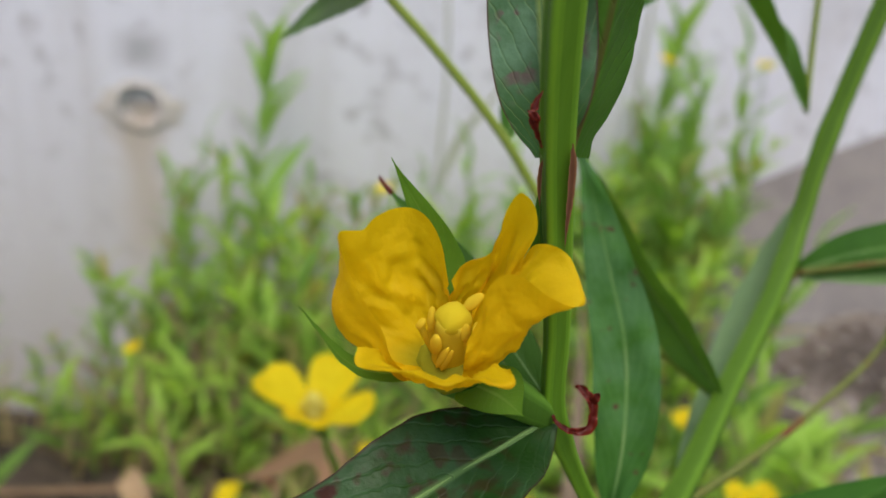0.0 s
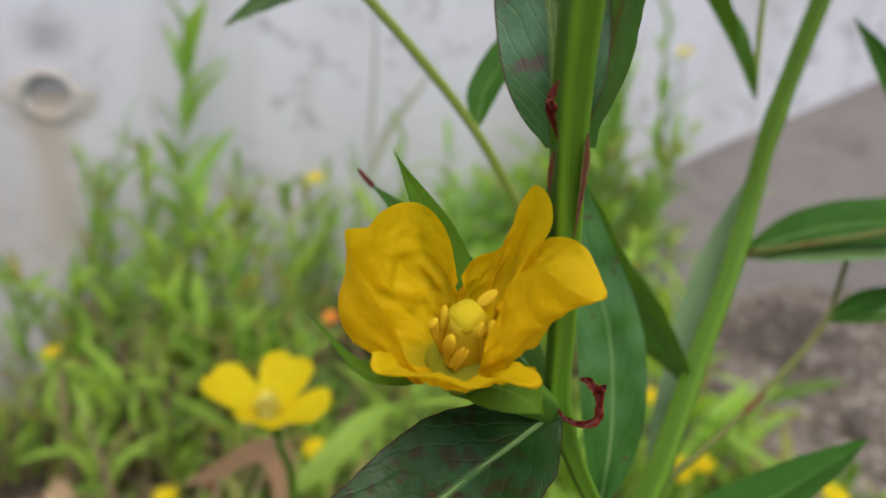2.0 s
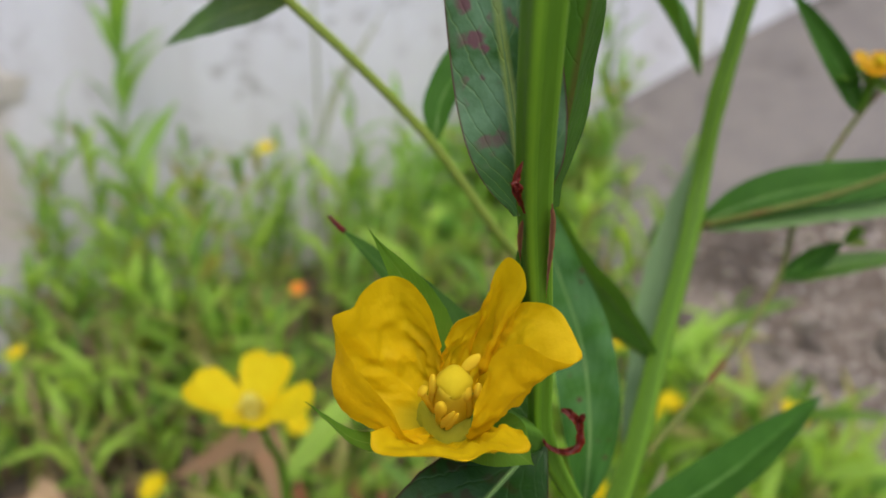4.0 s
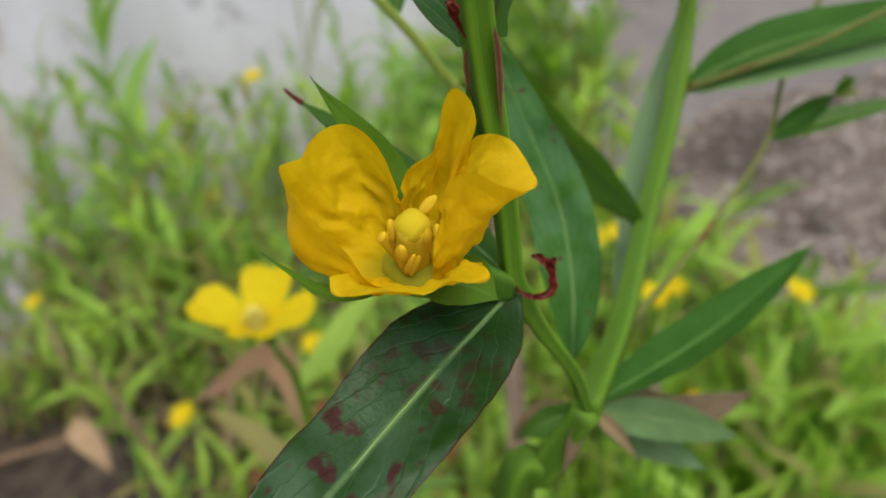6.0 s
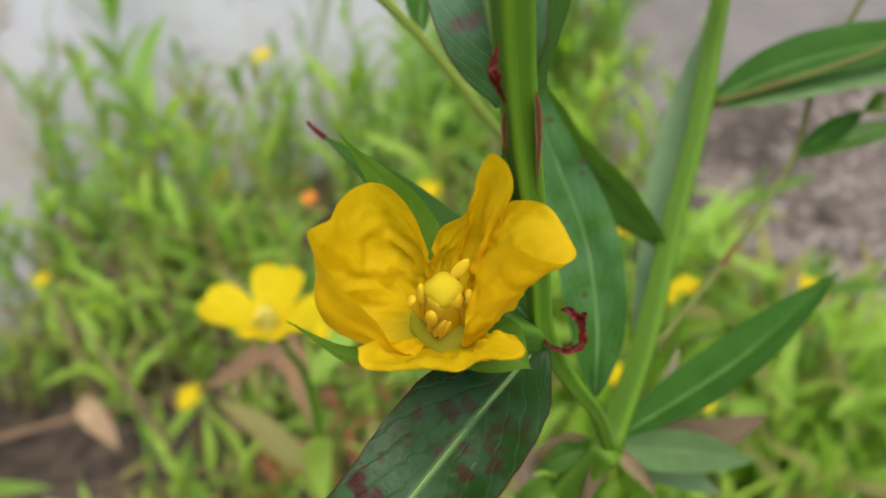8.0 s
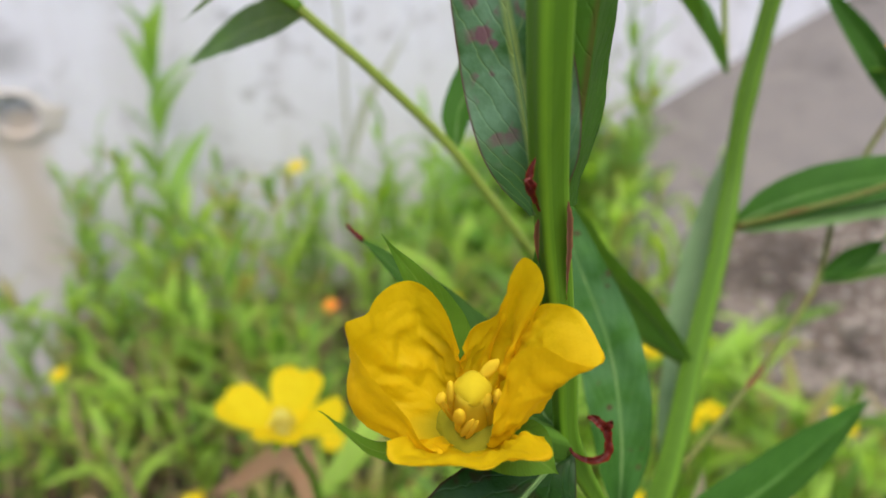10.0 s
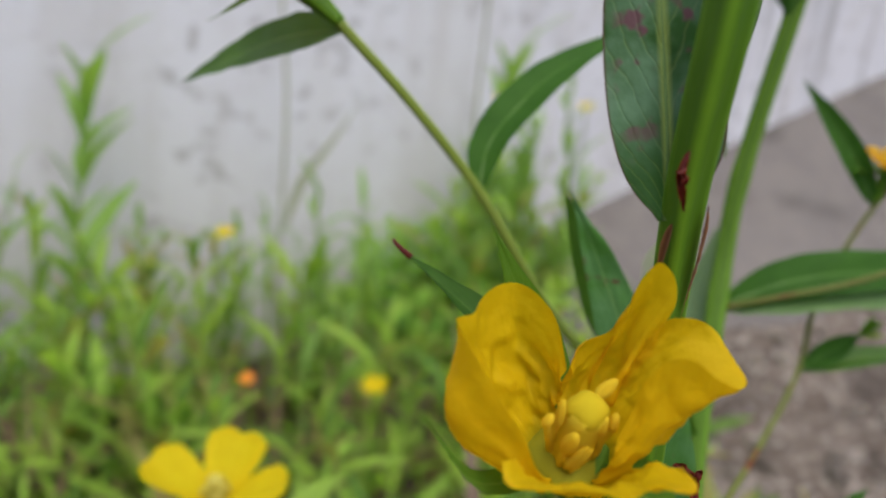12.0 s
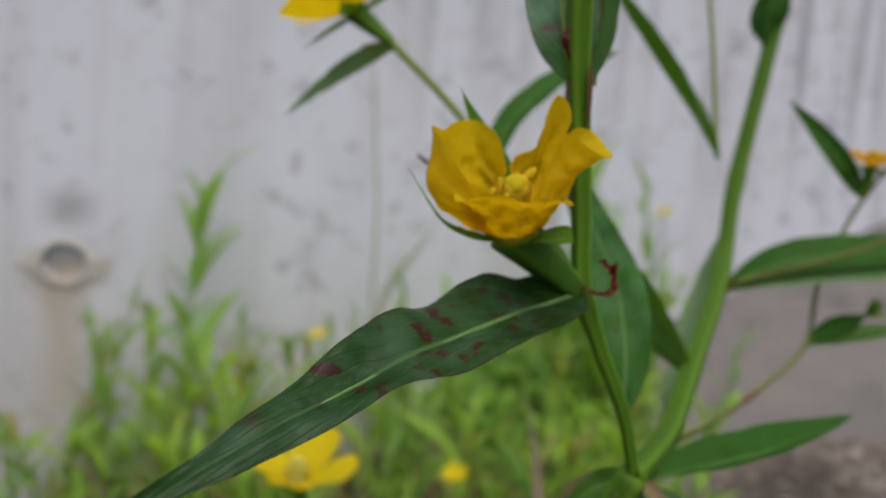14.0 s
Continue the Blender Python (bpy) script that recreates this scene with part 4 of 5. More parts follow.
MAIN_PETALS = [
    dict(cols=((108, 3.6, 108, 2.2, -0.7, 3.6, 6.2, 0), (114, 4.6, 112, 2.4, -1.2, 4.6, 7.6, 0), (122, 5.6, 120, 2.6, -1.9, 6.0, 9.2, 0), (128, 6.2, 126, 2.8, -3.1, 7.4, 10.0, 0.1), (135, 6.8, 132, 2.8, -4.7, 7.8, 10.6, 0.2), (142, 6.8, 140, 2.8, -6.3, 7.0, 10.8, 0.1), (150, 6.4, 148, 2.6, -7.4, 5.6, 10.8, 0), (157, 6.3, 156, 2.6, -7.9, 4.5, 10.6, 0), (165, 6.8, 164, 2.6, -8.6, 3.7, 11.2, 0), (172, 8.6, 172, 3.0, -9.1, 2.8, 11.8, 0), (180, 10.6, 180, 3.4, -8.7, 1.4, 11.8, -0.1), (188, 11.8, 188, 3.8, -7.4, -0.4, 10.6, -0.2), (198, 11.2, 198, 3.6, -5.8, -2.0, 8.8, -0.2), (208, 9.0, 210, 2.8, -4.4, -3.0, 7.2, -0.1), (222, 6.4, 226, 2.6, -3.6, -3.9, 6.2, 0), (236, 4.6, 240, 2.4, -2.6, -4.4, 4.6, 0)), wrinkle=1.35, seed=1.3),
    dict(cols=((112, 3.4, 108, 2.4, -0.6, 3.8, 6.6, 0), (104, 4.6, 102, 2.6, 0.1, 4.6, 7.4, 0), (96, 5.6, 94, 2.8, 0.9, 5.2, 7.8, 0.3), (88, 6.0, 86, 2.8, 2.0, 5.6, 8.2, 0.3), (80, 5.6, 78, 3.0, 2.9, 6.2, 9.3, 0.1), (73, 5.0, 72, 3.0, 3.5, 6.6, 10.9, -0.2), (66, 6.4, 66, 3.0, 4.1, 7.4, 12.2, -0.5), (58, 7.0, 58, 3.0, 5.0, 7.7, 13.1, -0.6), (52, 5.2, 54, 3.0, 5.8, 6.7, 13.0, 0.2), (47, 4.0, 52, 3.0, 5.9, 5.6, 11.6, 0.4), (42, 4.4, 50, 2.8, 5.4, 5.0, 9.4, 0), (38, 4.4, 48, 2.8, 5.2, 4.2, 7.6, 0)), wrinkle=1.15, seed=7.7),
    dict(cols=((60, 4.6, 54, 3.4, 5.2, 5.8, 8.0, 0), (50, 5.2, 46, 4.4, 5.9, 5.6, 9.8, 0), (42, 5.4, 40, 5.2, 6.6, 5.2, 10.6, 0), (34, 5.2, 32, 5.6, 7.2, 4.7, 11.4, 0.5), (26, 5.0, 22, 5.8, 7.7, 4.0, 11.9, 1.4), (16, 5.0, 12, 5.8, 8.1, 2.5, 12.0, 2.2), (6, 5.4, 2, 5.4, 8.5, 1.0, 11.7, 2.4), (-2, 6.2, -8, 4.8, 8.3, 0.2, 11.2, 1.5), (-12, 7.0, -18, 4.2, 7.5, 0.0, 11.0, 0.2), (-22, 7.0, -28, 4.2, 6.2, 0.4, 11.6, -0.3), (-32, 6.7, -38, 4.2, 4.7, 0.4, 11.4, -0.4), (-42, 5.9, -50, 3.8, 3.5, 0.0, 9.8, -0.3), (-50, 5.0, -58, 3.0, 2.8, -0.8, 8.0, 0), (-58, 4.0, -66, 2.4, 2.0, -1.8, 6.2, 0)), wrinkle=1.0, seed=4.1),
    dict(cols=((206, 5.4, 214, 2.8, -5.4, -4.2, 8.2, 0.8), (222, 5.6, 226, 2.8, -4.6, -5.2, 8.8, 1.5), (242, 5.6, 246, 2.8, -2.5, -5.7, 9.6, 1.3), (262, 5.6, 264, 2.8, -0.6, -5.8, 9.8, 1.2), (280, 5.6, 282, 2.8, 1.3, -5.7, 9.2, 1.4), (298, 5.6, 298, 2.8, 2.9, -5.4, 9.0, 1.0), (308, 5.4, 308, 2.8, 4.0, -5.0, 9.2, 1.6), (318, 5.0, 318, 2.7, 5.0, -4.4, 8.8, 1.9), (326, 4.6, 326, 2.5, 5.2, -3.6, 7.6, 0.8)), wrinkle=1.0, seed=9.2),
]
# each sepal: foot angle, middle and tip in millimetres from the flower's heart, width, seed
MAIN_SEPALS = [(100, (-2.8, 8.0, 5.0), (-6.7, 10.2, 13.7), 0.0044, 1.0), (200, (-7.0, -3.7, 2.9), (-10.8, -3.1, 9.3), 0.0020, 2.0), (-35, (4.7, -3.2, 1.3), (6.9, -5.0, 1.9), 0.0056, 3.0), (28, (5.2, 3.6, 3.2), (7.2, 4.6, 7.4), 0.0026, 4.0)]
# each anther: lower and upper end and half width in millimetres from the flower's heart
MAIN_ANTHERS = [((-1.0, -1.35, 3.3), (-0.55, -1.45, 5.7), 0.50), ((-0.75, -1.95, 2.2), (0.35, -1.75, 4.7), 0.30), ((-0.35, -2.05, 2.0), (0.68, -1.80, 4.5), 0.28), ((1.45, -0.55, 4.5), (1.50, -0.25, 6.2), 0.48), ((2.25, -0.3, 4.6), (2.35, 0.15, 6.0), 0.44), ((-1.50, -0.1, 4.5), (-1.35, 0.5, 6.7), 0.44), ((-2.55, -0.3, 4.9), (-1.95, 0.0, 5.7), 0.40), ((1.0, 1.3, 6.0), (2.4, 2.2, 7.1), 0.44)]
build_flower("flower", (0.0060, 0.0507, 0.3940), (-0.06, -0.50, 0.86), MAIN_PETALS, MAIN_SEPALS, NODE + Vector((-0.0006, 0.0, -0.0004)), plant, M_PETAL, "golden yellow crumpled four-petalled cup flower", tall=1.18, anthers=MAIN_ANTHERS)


def open_petals(size, th0, th1, cup=0.18, spin=45, wr=0.02):
    return [dict(az=spin + 90 * i, length=size, width=size * 0.95, th0=th0, th1=th1, cup=cup, notch=0.05, wrinkle=wr, seed=3.0 * i + size * 900, claw=0.25, n=16, m=14) for i in range(4)]


SEPAL4 = [(az, 0.011, 0.0032, 80, 70, az) for az in (0, 90, 180, 270)]
build_flower("flower", (-0.0270, 0.1010, 0.4325), (-0.55, -0.10, 0.83), open_petals(0.014, 75, 62), [(az, 0.0125, 0.0040, 95, 85, az) for az in (0, 90, 180, 270)], (-0.0190, 0.1005, 0.4268), plant, M_PETAL2, "open yellow flower seen from below", 0.9, 4)
build_flower("flower", (0.0875, 0.1385, 0.4145), (0.0, -0.25, 0.95), open_petals(0.0062, 72, 48, 0.3, 45, 0.08), [(az, 0.008, 0.0028, 95, 80, az) for az in (0, 90, 180, 270)], (0.0862, 0.1381, 0.4078), plant, M_FADED, "small half-faded orange-yellow flower", 0.6, 4)


# ---- the open flower lower down on a plant of its own ----
F2 = Vector((-0.0455, 0.1500, 0.3195))
second = thing("wildflower_plant", (-0.050, 0.175, 0.0), "slender weed stem topped by an open lemon-yellow flower", "plant")
part("main_stem", tube([(-0.050, 0.175, -0.01), (-0.046, 0.176, 0.15), (-0.044, 0.172, 0.27), (-0.0455, 0.160, 0.305)], 0.0022, 0.0011, 30, 10), M_STEM, second)
build_flower("flower", F2, (-0.02, -0.17, 0.985), [
    dict(az=164, length=0.0195, width=0.0140, th0=70, th1=64, cup=0.16, notch=0.03, wrinkle=0.02, seed=2.1, claw=0.25),
    dict(az=78, length=0.0178, width=0.0155, th0=60, th1=52, cup=0.16, notch=0.06, wrinkle=0.02, seed=5.2, claw=0.25),
    dict(az=2, length=0.0178, width=0.0135, th0=74, th1=68, cup=0.16, notch=0.03, wrinkle=0.02, seed=8.4, claw=0.25),
    dict(az=-96, length=0.0066, width=0.0140, th0=66, th1=74, cup=0.1, notch=0.0, wrinkle=0.03, seed=1.4, claw=0.6),
], SEPAL4, (-0.0455, 0.160, 0.3065), second, M_PETAL2, "fully open lemon-yellow four-petalled flower", 1.15, heart=M_HEART)
for i in range(9):
    z = 0.10 + 0.022 * i
    a = 2.4 * i + 0.7
    d = Vector((math.cos(a), math.sin(a) * 0.8, 0.35))
    p0 = Vector((-0.0455, 0.174, z))
    leaf("leaf", [p0, p0 + d * 0.018, p0 + d * 0.036 + Vector((0, 0, 0.002)), p0 + d * 0.055 - Vector((0, 0, 0.004))], 0.010, (0, -0.3, 0.9), M_WEED, second, "", 0.0, n=16, m=6, seed=i * 1.7)


leaf("leaf", [(-0.0445, 0.1725, 0.255), (-0.0560, 0.196, 0.270), (-0.0720, 0.215, 0.258), (-0.0950, 0.228, 0.236), (-0.1200, 0.245, 0.212)], 0.0125, (-0.1, -0.5, 0.8), M_RUSSET, second, "long pinkish brown ageing leaf", 0.0, fold=0.3, wave=0.08, n=24, m=8, seed=5.5)


# ---- weeds between the plant and the wall ----
def weed_leaf(length, width, droop, seed, material=None):
    bm = leaf_mesh([(0, 0, 0), (length * 0.35, 0, length * 0.10), (length * 0.7, 0, length * (0.12 - droop * 0.5)), (length, 0, length * (0.08 - droop))], width, (0, 0, 1), fold=0.25, wave=0.05, n=9, m=4, fat=0.42, seed=seed)
    me = bpy.data.meshes.new("leaf")
    bm.to_mesh(me)
    bm.free()
    for p in me.polygons:
        p.use_smooth = True
    me.materials.append(material or M_WEED)
    return me


def open_corner(x, y):
    """The bare strip in front of the left stretch of the wall."""
    return y > 0.42 and x < LEFT[0] + LEFT[1] * y


def crowd(x, y):
    """Share of the growth that is missing there."""
    return (0.95 if x < LEFT[0] + LEFT[1] * y - 0.07 else 0.5) if open_corner(x, y) else 0.0


rng = random.Random(11)
LEAVES = [weed_leaf(L, L * w, d, i * 2.3) for i, (L, w, d) in enumerate(((0.055, 0.19, 0.05), (0.070, 0.16, 0.15), (0.045, 0.23, 0.0), (0.082, 0.13, 0.25), (0.038, 0.24, 0.05), (0.062, 0.17, 0.1), (0.074, 0.15, 0.2)))]


TALL_LEAVES = [weed_leaf(L, L * w, d, i * 3.1, M_TALLWEED) for i, (L, w, d) in enumerate(((0.060, 0.19, 0.05), (0.075, 0.16, 0.15), (0.048, 0.22, 0.0)))]


def build_weed(height, count, lean, seed, big=1.0, blades=LEAVES):
    r = random.Random(seed)
    w = thing("weed", (0, 0, 0), "leafy bright green weed with narrow leaves", "plant", "weeds below the wall")
    pts = [Vector((lean[0] * f * f, lean[1] * f * f, height * f)) for f in (0, 0.35, 0.7, 1)]
    part("stem", tube(pts, 0.0024, 0.0010, 12, 6), M_WEEDSTEM, w)
    c = spline(pts, 40)
    tall = blades is TALL_LEAVES
    for i in range(count):
        f = 0.10 + 0.90 * (i + 0.5) / count
        ob = new("leaf", r.choice(blades))
        size = (1.10 - 0.45 * f) * r.uniform(*((0.5, 1.3) if tall else (0.7, 1.2))) * big
        rise = r.uniform(30, 58) + 16 * f if tall else r.uniform(12, 50) + 22 * f
        ob.parent = w
        ob.matrix_basis = Matrix.Translation(c[int(f * 40)]) @ Matrix.Rotation(i * 2.4 + r.uniform(-0.5, 0.5), 4, "Z") @ Matrix.Rotation(-radians(rise), 4, "Y") @ Matrix.Rotation(radians(r.uniform(-35, 35)), 4, "X") @ Matrix.Diagonal((size, size, size, 1))
    return w


M_WEEDSTEM = stem_material("weed_stem", (0.16, 0.26, 0.04), (0.27, 0.36, 0.08), red=0.04, rough=0.6)
WEEDS = [build_weed(0.20, 17, (0.03, -0.02), 1), build_weed(0.15, 15, (-0.04, 0.0), 2), build_weed(0.27, 17, (0.03, 0.02), 3, 1.05, TALL_LEAVES), build_weed(0.11, 13, (0.03, -0.03), 4), build_weed(0.37, 22, (-0.012, 0.07), 5, 1.85, TALL_LEAVES)]
for w, spot in zip(WEEDS, ((-0.30, 0.60), (-0.15, 0.52), (-0.42, 0.66), (0.06, 0.55), (-0.350, 0.700))):
    w.matrix_basis = Matrix.Translation((spot[0], spot[1], ground_height(*spot))) @ w.matrix_basis
TALL = [(-0.195, 0.715, 0, 1.1), (-0.076, 0.70, 2, 1.05), (0.09, 0.86, 4, 1.0), (0.16, 0.86, 2, 1.15), (0.21, 0.88, 2, 1.2), (-0.41, 0.66, 0, 0.75), (-0.27, 0.70, 0, 0.85), (0.12, 0.86, 4, 0.8), (0.05, 0.84, 1, 1.4), (0.15, 0.85, 1, 1.5), (0.19, 0.865, 0, 1.15), (0.02, 0.82, 0, 1.0), (0.10, 0.83, 1, 1.2)]
placed = []
for x, y, k, sc in TALL:
    copy_thing(WEEDS[k], pose(x, y, ground_height(x, y), 0, 0, rng.uniform(0, 360)) @ Matrix.Scale(sc, 4))
for i in range(185):
    for _ in range(30):
        x, y = rng.uniform(-0.85, 0.42), rng.uniform(0.24, 0.98)
        p = Vector((x, y, 0)) - WALL_A
        s, d = p.dot(ALONG), p.dot(FRONT)
        bare = x > 0.20 and y > 0.44 or x > 0.38
        if x < -0.19 and y < 0.44 and rng.random() < 0.95 or rng.random() < crowd(x, y) or x < 0.02 and y > 0.57 and rng.random() < 0.72 or -0.12 < x < 0.0 and 0.24 < y < 0.35 and rng.random() < 0.7:
            continue
        if d < 0.05 or bare or (s > 0.72 and d < 0.3 and rng.random() < 0.8) or any((x - a) ** 2 + (y - b) ** 2 < 0.035 ** 2 for a, b in placed):
            continue
        break
    else:
        continue
    placed.append((x, y))
    k = rng.choice((0, 1, 1, 3, 3, 3)) if y < 0.55 else rng.choice((0, 0, 1, 2, 2))
    sc = rng.uniform(0.7, 1.2) * (0.9 if y < 0.42 else 0.8 if k == 2 else 1.05)
    copy_thing(WEEDS[k], pose(x, y, ground_height(x, y), rng.uniform(-8, 8), rng.uniform(-8, 8), rng.uniform(0, 360)) @ Matrix.Scale(sc, 4))


# low bright weeds at the edge of the bare ground
for x, y, k, sc in ((0.215, 0.43, 3, 1.3), (0.250, 0.385, 1, 1.1), (0.205, 0.475, 1, 1.15), (0.275, 0.345, 3, 1.3), (0.240, 0.480, 3, 1.25), (0.300, 0.375, 3, 1.1), (0.215, 0.355, 1, 1.1), (0.225, 0.540, 3, 1.2), (0.255, 0.310, 1, 1.0)):
    copy_thing(WEEDS[k], pose(x, y, ground_height(x, y), 0, 0, rng.uniform(0, 360)) @ Matrix.Scale(sc, 4))

# low weeds with reddening leaves
M_REDLEAF = leaf_material("reddened_leaf", (0.24, 0.06, 0.035), (0.34, 0.17, 0.07), (0.34, 0.20, 0.08), rough=0.5, trans=0.35, spec=0.25)
RED_LEAVES = [weed_leaf(L, L * w, d, i * 4.3, M_REDLEAF) for i, (L, w, d) in enumerate(((0.045, 0.22, 0.1), (0.06, 0.17, 0.25)))]
for x, y, h in ((-0.045, 0.245, 0.17), (-0.09, 0.285, 0.14), (0.03, 0.30, 0.16), (-0.075, 0.30, 0.12), (-0.02, 0.275, 0.14), (-0.17, 0.40, 0.13), (-0.060, 0.265, 0.16), (-0.035, 0.300, 0.17), (-0.085, 0.325, 0.15), (-0.055, 0.340, 0.14), (-0.125, 0.300, 0.11), (-0.005, 0.330, 0.15)):
    w = build_weed(h, 9, (0.02, -0.01), 40 + int(h * 100), 0.8, RED_LEAVES + LEAVES[:1])
    tagged(w, "low weed with reddish brown ageing leaves", "plant", "weeds below the wall")
    w.matrix_basis = Matrix.Translation((x, y, ground_height(x, y))) @ w.matrix_basis


def grass(name, count, area, hmin, hmax, wide, material, label, seed, open_share=1.0):
    r = random.Random(seed)
    verts, faces = [], []
    for _ in range(count):
        x, y = r.uniform(area[0], area[1]), r.uniform(area[2], area[3])
        p = Vector((x, y, 0)) - WALL_A
        if p.dot(FRONT) < 0.03 or (x > 0.19 and y > 0.46) or x > 0.40:
            continue
        if x < -0.19 and y < 0.43 and r.random() < 0.93 or r.random() < crowd(x, y) * open_share:
            continue
        z = ground_height(x, y) - 0.003
        h, a, b = r.uniform(hmin, hmax), r.uniform(0, 6.28), r.uniform(0.2, 1.1)
        dx, dy = math.cos(a), math.sin(a)
        w = wide * r.uniform(0.6, 1.2)
        base = len(verts)
        for k in range(5):
            f = k / 4
            ox, oz = b * h * f * f * 0.7, h * (f - 0.35 * b * f * f)
            ww = w * (1 - f) ** 0.6 * 0.5 + 0.0001
            verts.append((x + dx * ox - dy * ww, y + dy * ox + dx * ww, z + oz))
            verts.append((x + dx * ox + dy * ww, y + dy * ox - dx * ww, z + oz))
        for k in range(4):
            q = base + 2 * k
            faces.append((q, q + 1, q + 3, q + 2))
    me = bpy.data.meshes.new(name)
    me.from_pydata(verts, [], faces)
    for p in me.polygons:
        p.use_smooth = True
    me.materials.append(material)
    return tagged(new(name, me), label, "grass", kind="stuff")


def grass_material(name, a, b, through=0.35):
    k = Mat(name)
    r = k.n("NewGeometry").outputs["Random Per Island"]
    return k.finish(k.mix(r, a, b), 0.55, through, (1.1, 1.2, 0.5), 0.25)


M_GRASS = grass_material("fresh_grass", (0.16, 0.33, 0.03), (0.44, 0.58, 0.11), 0.45)
M_STRAW = grass_material("dry_grass", (0.24, 0.18, 0.08), (0.46, 0.37, 0.20), 0.4)
grass("grass", 800, (-0.9, 0.38, 0.20, 1.0), 0.05, 0.15, 0.0050, M_GRASS, "bright green thin grass blades", 5)
grass("dry_grass", 1300, (-0.9, 0.38, 0.20, 1.0), 0.03, 0.13, 0.004, M_STRAW, "brown dry grass and dead stalks", 6, 0.4)
M_LIME = grass_material("young_grass", (0.22, 0.42, 0.03), (0.42, 0.64, 0.08), 0.5)
M_MAUVE = grass_material("mauve_blade", (0.17, 0.11, 0.08), (0.30, 0.23, 0.12))
grass("young_grass", 420, (0.03, 0.34, 0.22, 0.46), 0.05, 0.16, 0.0075, M_LIME, "lime green young grass beside the bare ground", 15)
grass("withered_grass", 230, (-0.55, 0.06, 0.30, 0.70), 0.10, 0.21, 0.007, M_MAUVE, "brownish mauve withered grass blades", 9)


# ---- small yellow flowers among the weeds ----
def small_flower(x, y, z, size, material, label, group, tilt):
    t = thing("small_flower", (x, y, z), label, "flower", group)
    U, e1, e2 = axes(tilt)
    O = Vector((x, y, z))
    g = ground_height(x, y)
    part("stalk", tube([(x + 0.01, y + 0.015, g - 0.005), (x + 0.004, y + 0.01, g + (z - g) * 0.6), O], 0.0014, 0.0010, 12, 6), M_STEM, t)
    for kw in open_petals(size, 70, 55, 0.2, rng.uniform(0, 90)):
        kw.update(n=8, m=8)
        part("petal", petal_mesh(O, U, e1, e2, **kw), material, t)
    part("flower_disc", ball(O + U * 0.001, 0.002, 0.002, 0.0015), M_STIGMA, t)


YELLOW = [(-0.195, 0.713, 0.247, 0.012), (-0.179, 0.345, 0.113, 0.011), (0.098, 0.259, 0.251, 0.0065), (0.109, 0.262, 0.252, 0.006), (0.206, 0.330, 0.200, 0.010), (-0.018, 0.488, 0.193, 0.012), (0.075, 0.245, 0.215, 0.007), (0.093, 0.87, 0.415, 0.012), (0.205, 0.875, 0.419, 0.012), (0.091, 0.305, 0.258, 0.007), (0.014, 0.315, 0.177, 0.008), (0.112, 0.293, 0.225, 0.007), (-0.348, 0.479, 0.126, 0.009), (0.111, 0.228, 0.213, 0.006), (-0.074, 0.307, 0.196, 0.008), (0.092, 0.353, 0.229, 0.008)]
for x, y, z, s in YELLOW:
    small_flower(x, y, z, s, M_PETAL2, "small bright yellow flower among weeds", "small yellow flowers", (rng.uniform(-0.3, 0.3), -0.35, 0.92))
small_flower(-0.121, 0.516, 0.178, 0.007, M_ORANGE, "tiny orange-red flower among weeds", "orange flowers", (0, -0.6, 0.8))

# purplish dry blade leaning forward between the weeds
stalk = thing("grass_stalk", (0.03, 0.16, 0.0), "long purplish brown dry grass blade", "grass")
part("blade", leaf_mesh([(0.032, 0.165, 0.0), (0.031, 0.185, 0.16), (0.030, 0.225, 0.252), (0.028, 0.300, 0.284), (0.023, 0.425, 0.297)], 0.0085, (0, -0.3, 0.9), fold=0.6, n=36, m=6, fat=0.30), M_PURPLE, stalk)


def tall_grass(pts, blades, label):
    g = thing("tall_grass", pts[0], label, "grass", "tall grass by the wall")
    part("stalk", tube(pts, 0.0026, 0.0016, 24, 6), M_STALK, g)
    for b in blades:
        part("blade", leaf_mesh(b, 0.010, (0.2, -0.9, 0.3), fold=0.4, n=16, m=4, fat=0.3), M_STALK, g)


M_STALK = plain_material("grass_stalk_pale", (0.22, 0.25, 0.15), (0.33, 0.35, 0.24), 30.0, 0.7, 0.2)
tall_grass([(-0.135, 0.70, ground_height(-0.135, 0.70)), (-0.143, 0.735, 0.165), (-0.155, 0.795, 0.369), (-0.172, 0.832, 0.48), (-0.185, 0.85, 0.58)], [[(-0.142, 0.750, 0.25), (-0.128, 0.768, 0.305), (-0.100, 0.792, 0.352), (-0.066, 0.819, 0.415)]], "tall thin grey-green grass stalk with one blade")
tall_grass([(0.067, 0.80, ground_height(0.067, 0.80)), (0.067, 0.841, 0.288), (0.066, 0.871, 0.391), (0.068, 0.907, 0.515), (0.07, 0.92, 0.62)], [[(0.067, 0.85, 0.31), (0.075, 0.86, 0.36), (0.09, 0.87, 0.40)]], "tall thin grey-green grass stalk")


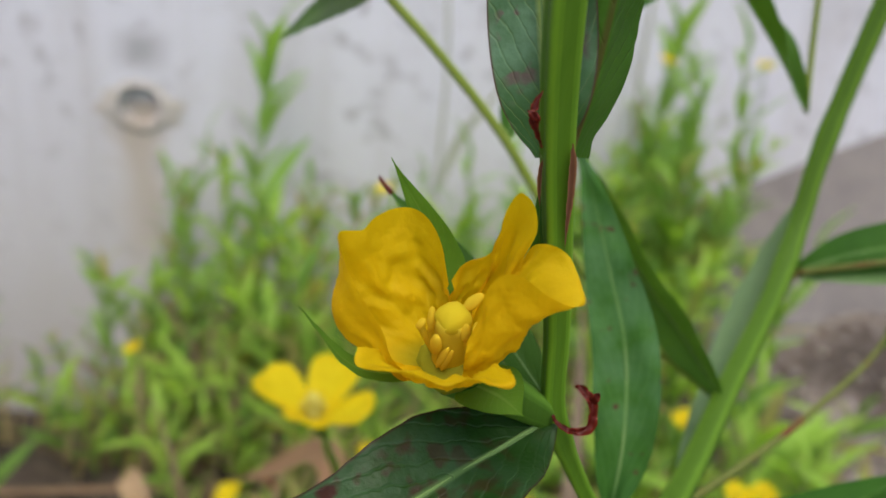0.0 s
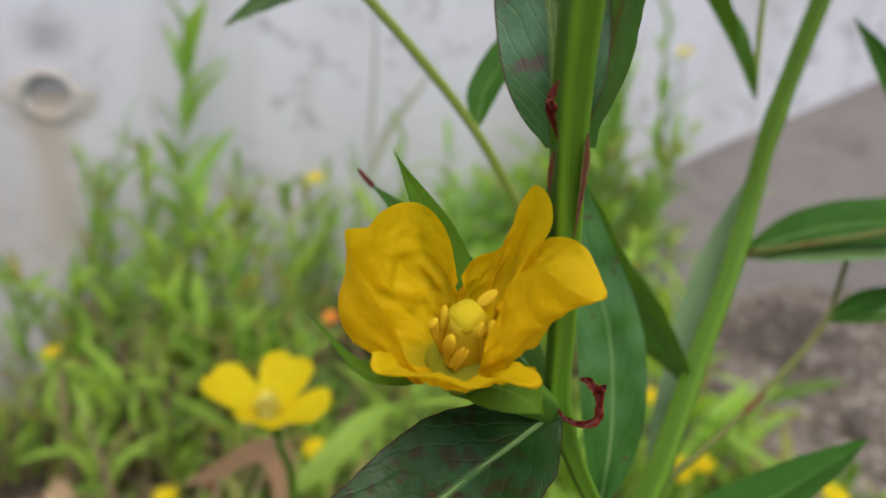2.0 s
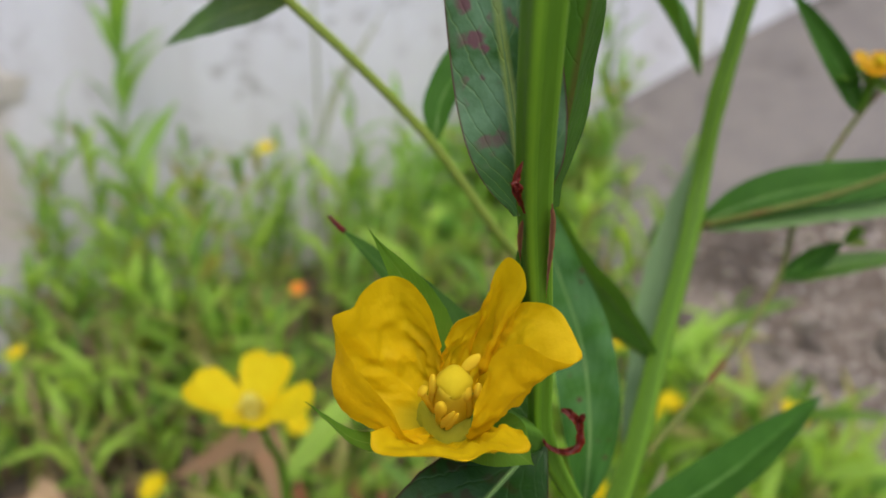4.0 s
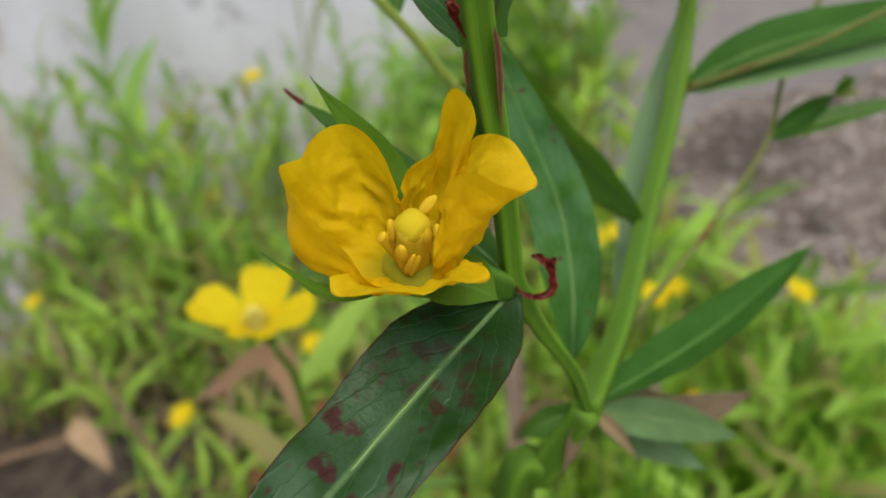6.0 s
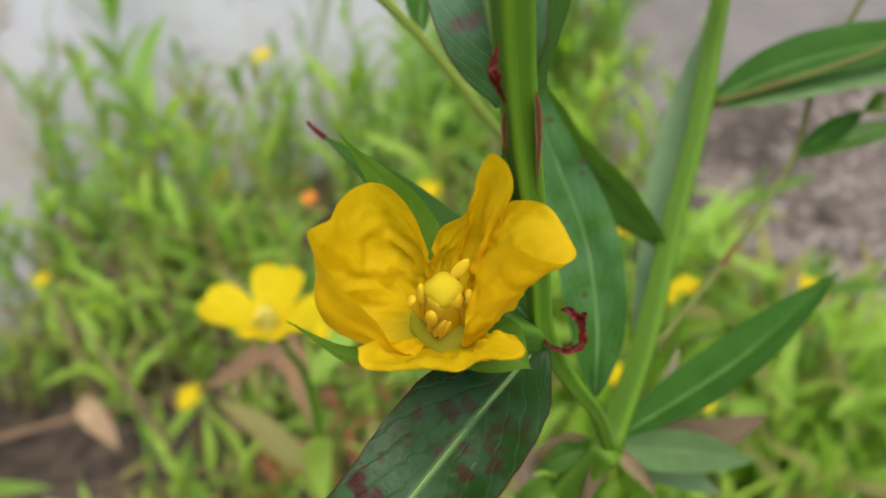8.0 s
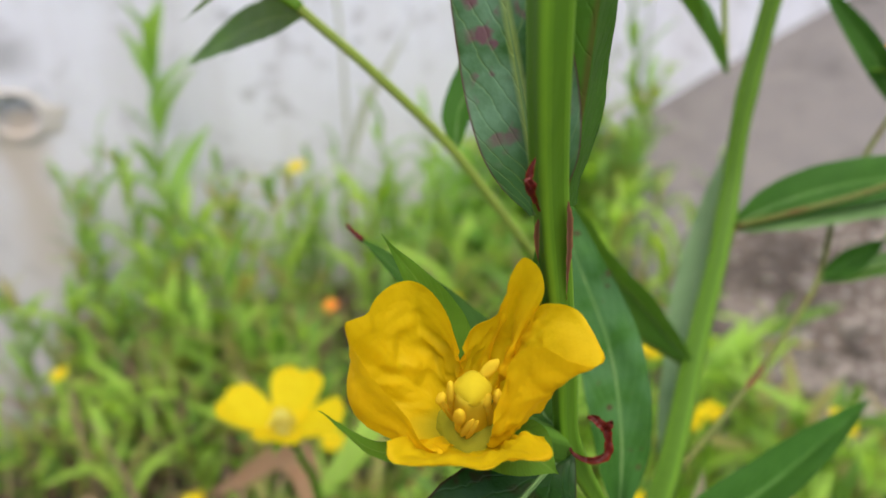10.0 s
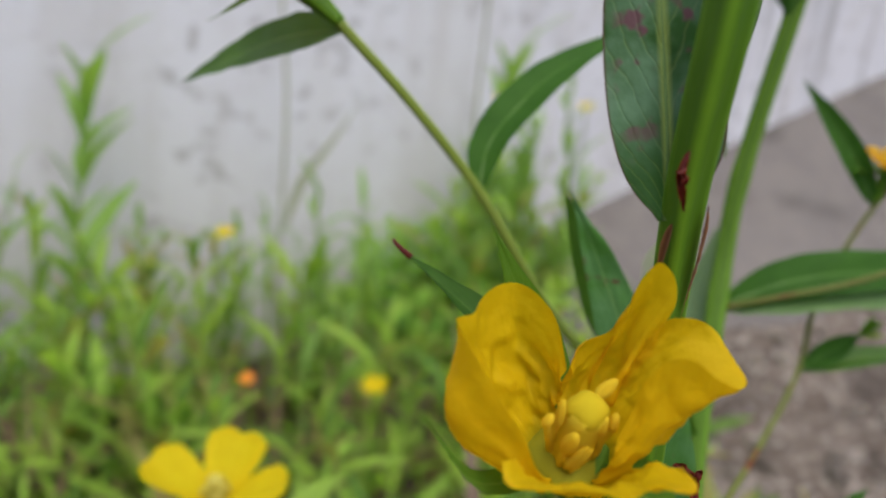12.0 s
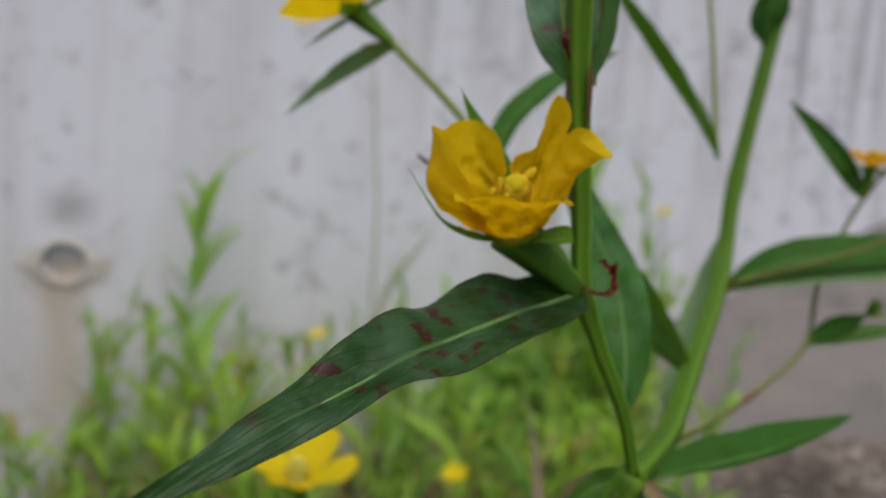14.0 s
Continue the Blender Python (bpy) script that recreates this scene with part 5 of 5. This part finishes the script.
# clump of small rounded leaves at the foot of the wall
def clump(cx, cy, rx, ry, h, count, size, seed):
    r = random.Random(seed)
    verts, faces = [], []
    for _ in range(count):
        a, q = r.uniform(0, 6.28), math.sqrt(r.random())
        x, y = cx + rx * q * math.cos(a), cy + ry * q * math.sin(a)
        z = ground_height(x, y) + h * r.random() ** 0.7 * (1 - 0.75 * q * q)
        n = Vector((r.uniform(-0.7, 0.7), r.uniform(-1, 0.2), r.uniform(0.3, 1))).normalized()
        e = n.cross(Vector((r.uniform(-1, 1), r.uniform(-1, 1), 0.1))).normalized()
        f = n.cross(e)
        s = size * r.uniform(0.6, 1.2)
        b = len(verts)
        c = Vector((x, y, z))
        verts.append(c)
        for k in range(8):
            t = k / 8 * 2 * math.pi
            rr = s * (0.75 + 0.25 * math.cos(2 * t))
            verts.append(c + e * rr * math.cos(t) + f * rr * 0.75 * math.sin(t) + n * s * 0.15 * abs(math.sin(t)))
        for k in range(8):
            faces.append((b, b + 1 + k, b + 1 + (k + 1) % 8))
    me = bpy.data.meshes.new("ground_cover")
    me.from_pydata(verts, [], faces)
    for p in me.polygons:
        p.use_smooth = True
    me.materials.append(M_COVER)
    return tagged(new("ground_cover", me), "dense clump of small rounded green leaves", "plant", kind="stuff")


M_COVER = grass_material("cover_leaf", (0.15, 0.34, 0.04), (0.38, 0.60, 0.13), 0.5)
clump(-0.005, 0.87, 0.11, 0.08, 0.20, 700, 0.011, 3)
clump(0.12, 0.91, 0.10, 0.06, 0.22, 620, 0.010, 4)
clump(0.06, 0.80, 0.09, 0.06, 0.14, 420, 0.010, 6)


def gravel(count, area, seed):
    r = random.Random(seed)
    bm = bmesh.new()
    for _ in range(count):
        x, y = r.uniform(*area[:2]), r.uniform(*area[2:])
        p = Vector((x, y, 0)) - WALL_A
        if p.dot(FRONT) < 0.26:
            continue
        q = r.random() ** 2.5 * 0.010 + 0.003
        ico = bmesh.ops.create_icosphere(bm, subdivisions=1, radius=1)["verts"]
        turn = Matrix.Rotation(r.uniform(0, 6.28), 3, "Z")
        k = (q * r.uniform(0.8, 1.5), q, q * r.uniform(0.3, 0.6))
        for v in ico:
            c = v.co * (1 + 0.25 * noise.noise(v.co * 1.5 + Vector((x * 90, y * 90, 0))))
            v.co = turn @ Vector((c.x * k[0], c.y * k[1], c.z * k[2])) + Vector((x, y, ground_height(x, y) + k[2] * 0.3))
    return tagged(part("gravel", bm, M_GRAVEL), "scattered pale grit and pebbles on worn concrete", "gravel", kind="stuff")


M_GRAVEL = grass_material("grit", (0.12, 0.10, 0.088), (0.40, 0.355, 0.31))
gravel(650, (0.10, 0.75, 0.25, 1.05), 8)
fallen = thing("dry_leaf", (-0.272, 0.37, 0.02), "curled pale brown dead leaf on the soil", "leaf")
part("blade", leaf_mesh([(-0.285, 0.378, 0.078), (-0.275, 0.372, 0.082), (-0.262, 0.365, 0.068), (-0.255, 0.36, 0.05)], 0.018, (0, -0.6, 0.8), fold=0.4, wave=0.15, n=14, m=6), M_DRY, fallen)
# a thin dead stalk lying across the bare soil
dead = thing("dead_stalk", (-0.33, 0.43, 0.0), "thin brown dead stalk lying on bare soil", "stalk")
part("stalk", tube([(-0.50, 0.355, ground_height(-0.50, 0.355) + 0.004), (-0.40, 0.390, ground_height(-0.40, 0.390) + 0.016), (-0.30, 0.428, ground_height(-0.30, 0.428) + 0.020), (-0.21, 0.458, ground_height(-0.21, 0.458) + 0.004)], 0.0034, 0.0022, 24, 8, knots=((0.3, 0.3), (0.7, 0.3))), M_DEAD, dead)
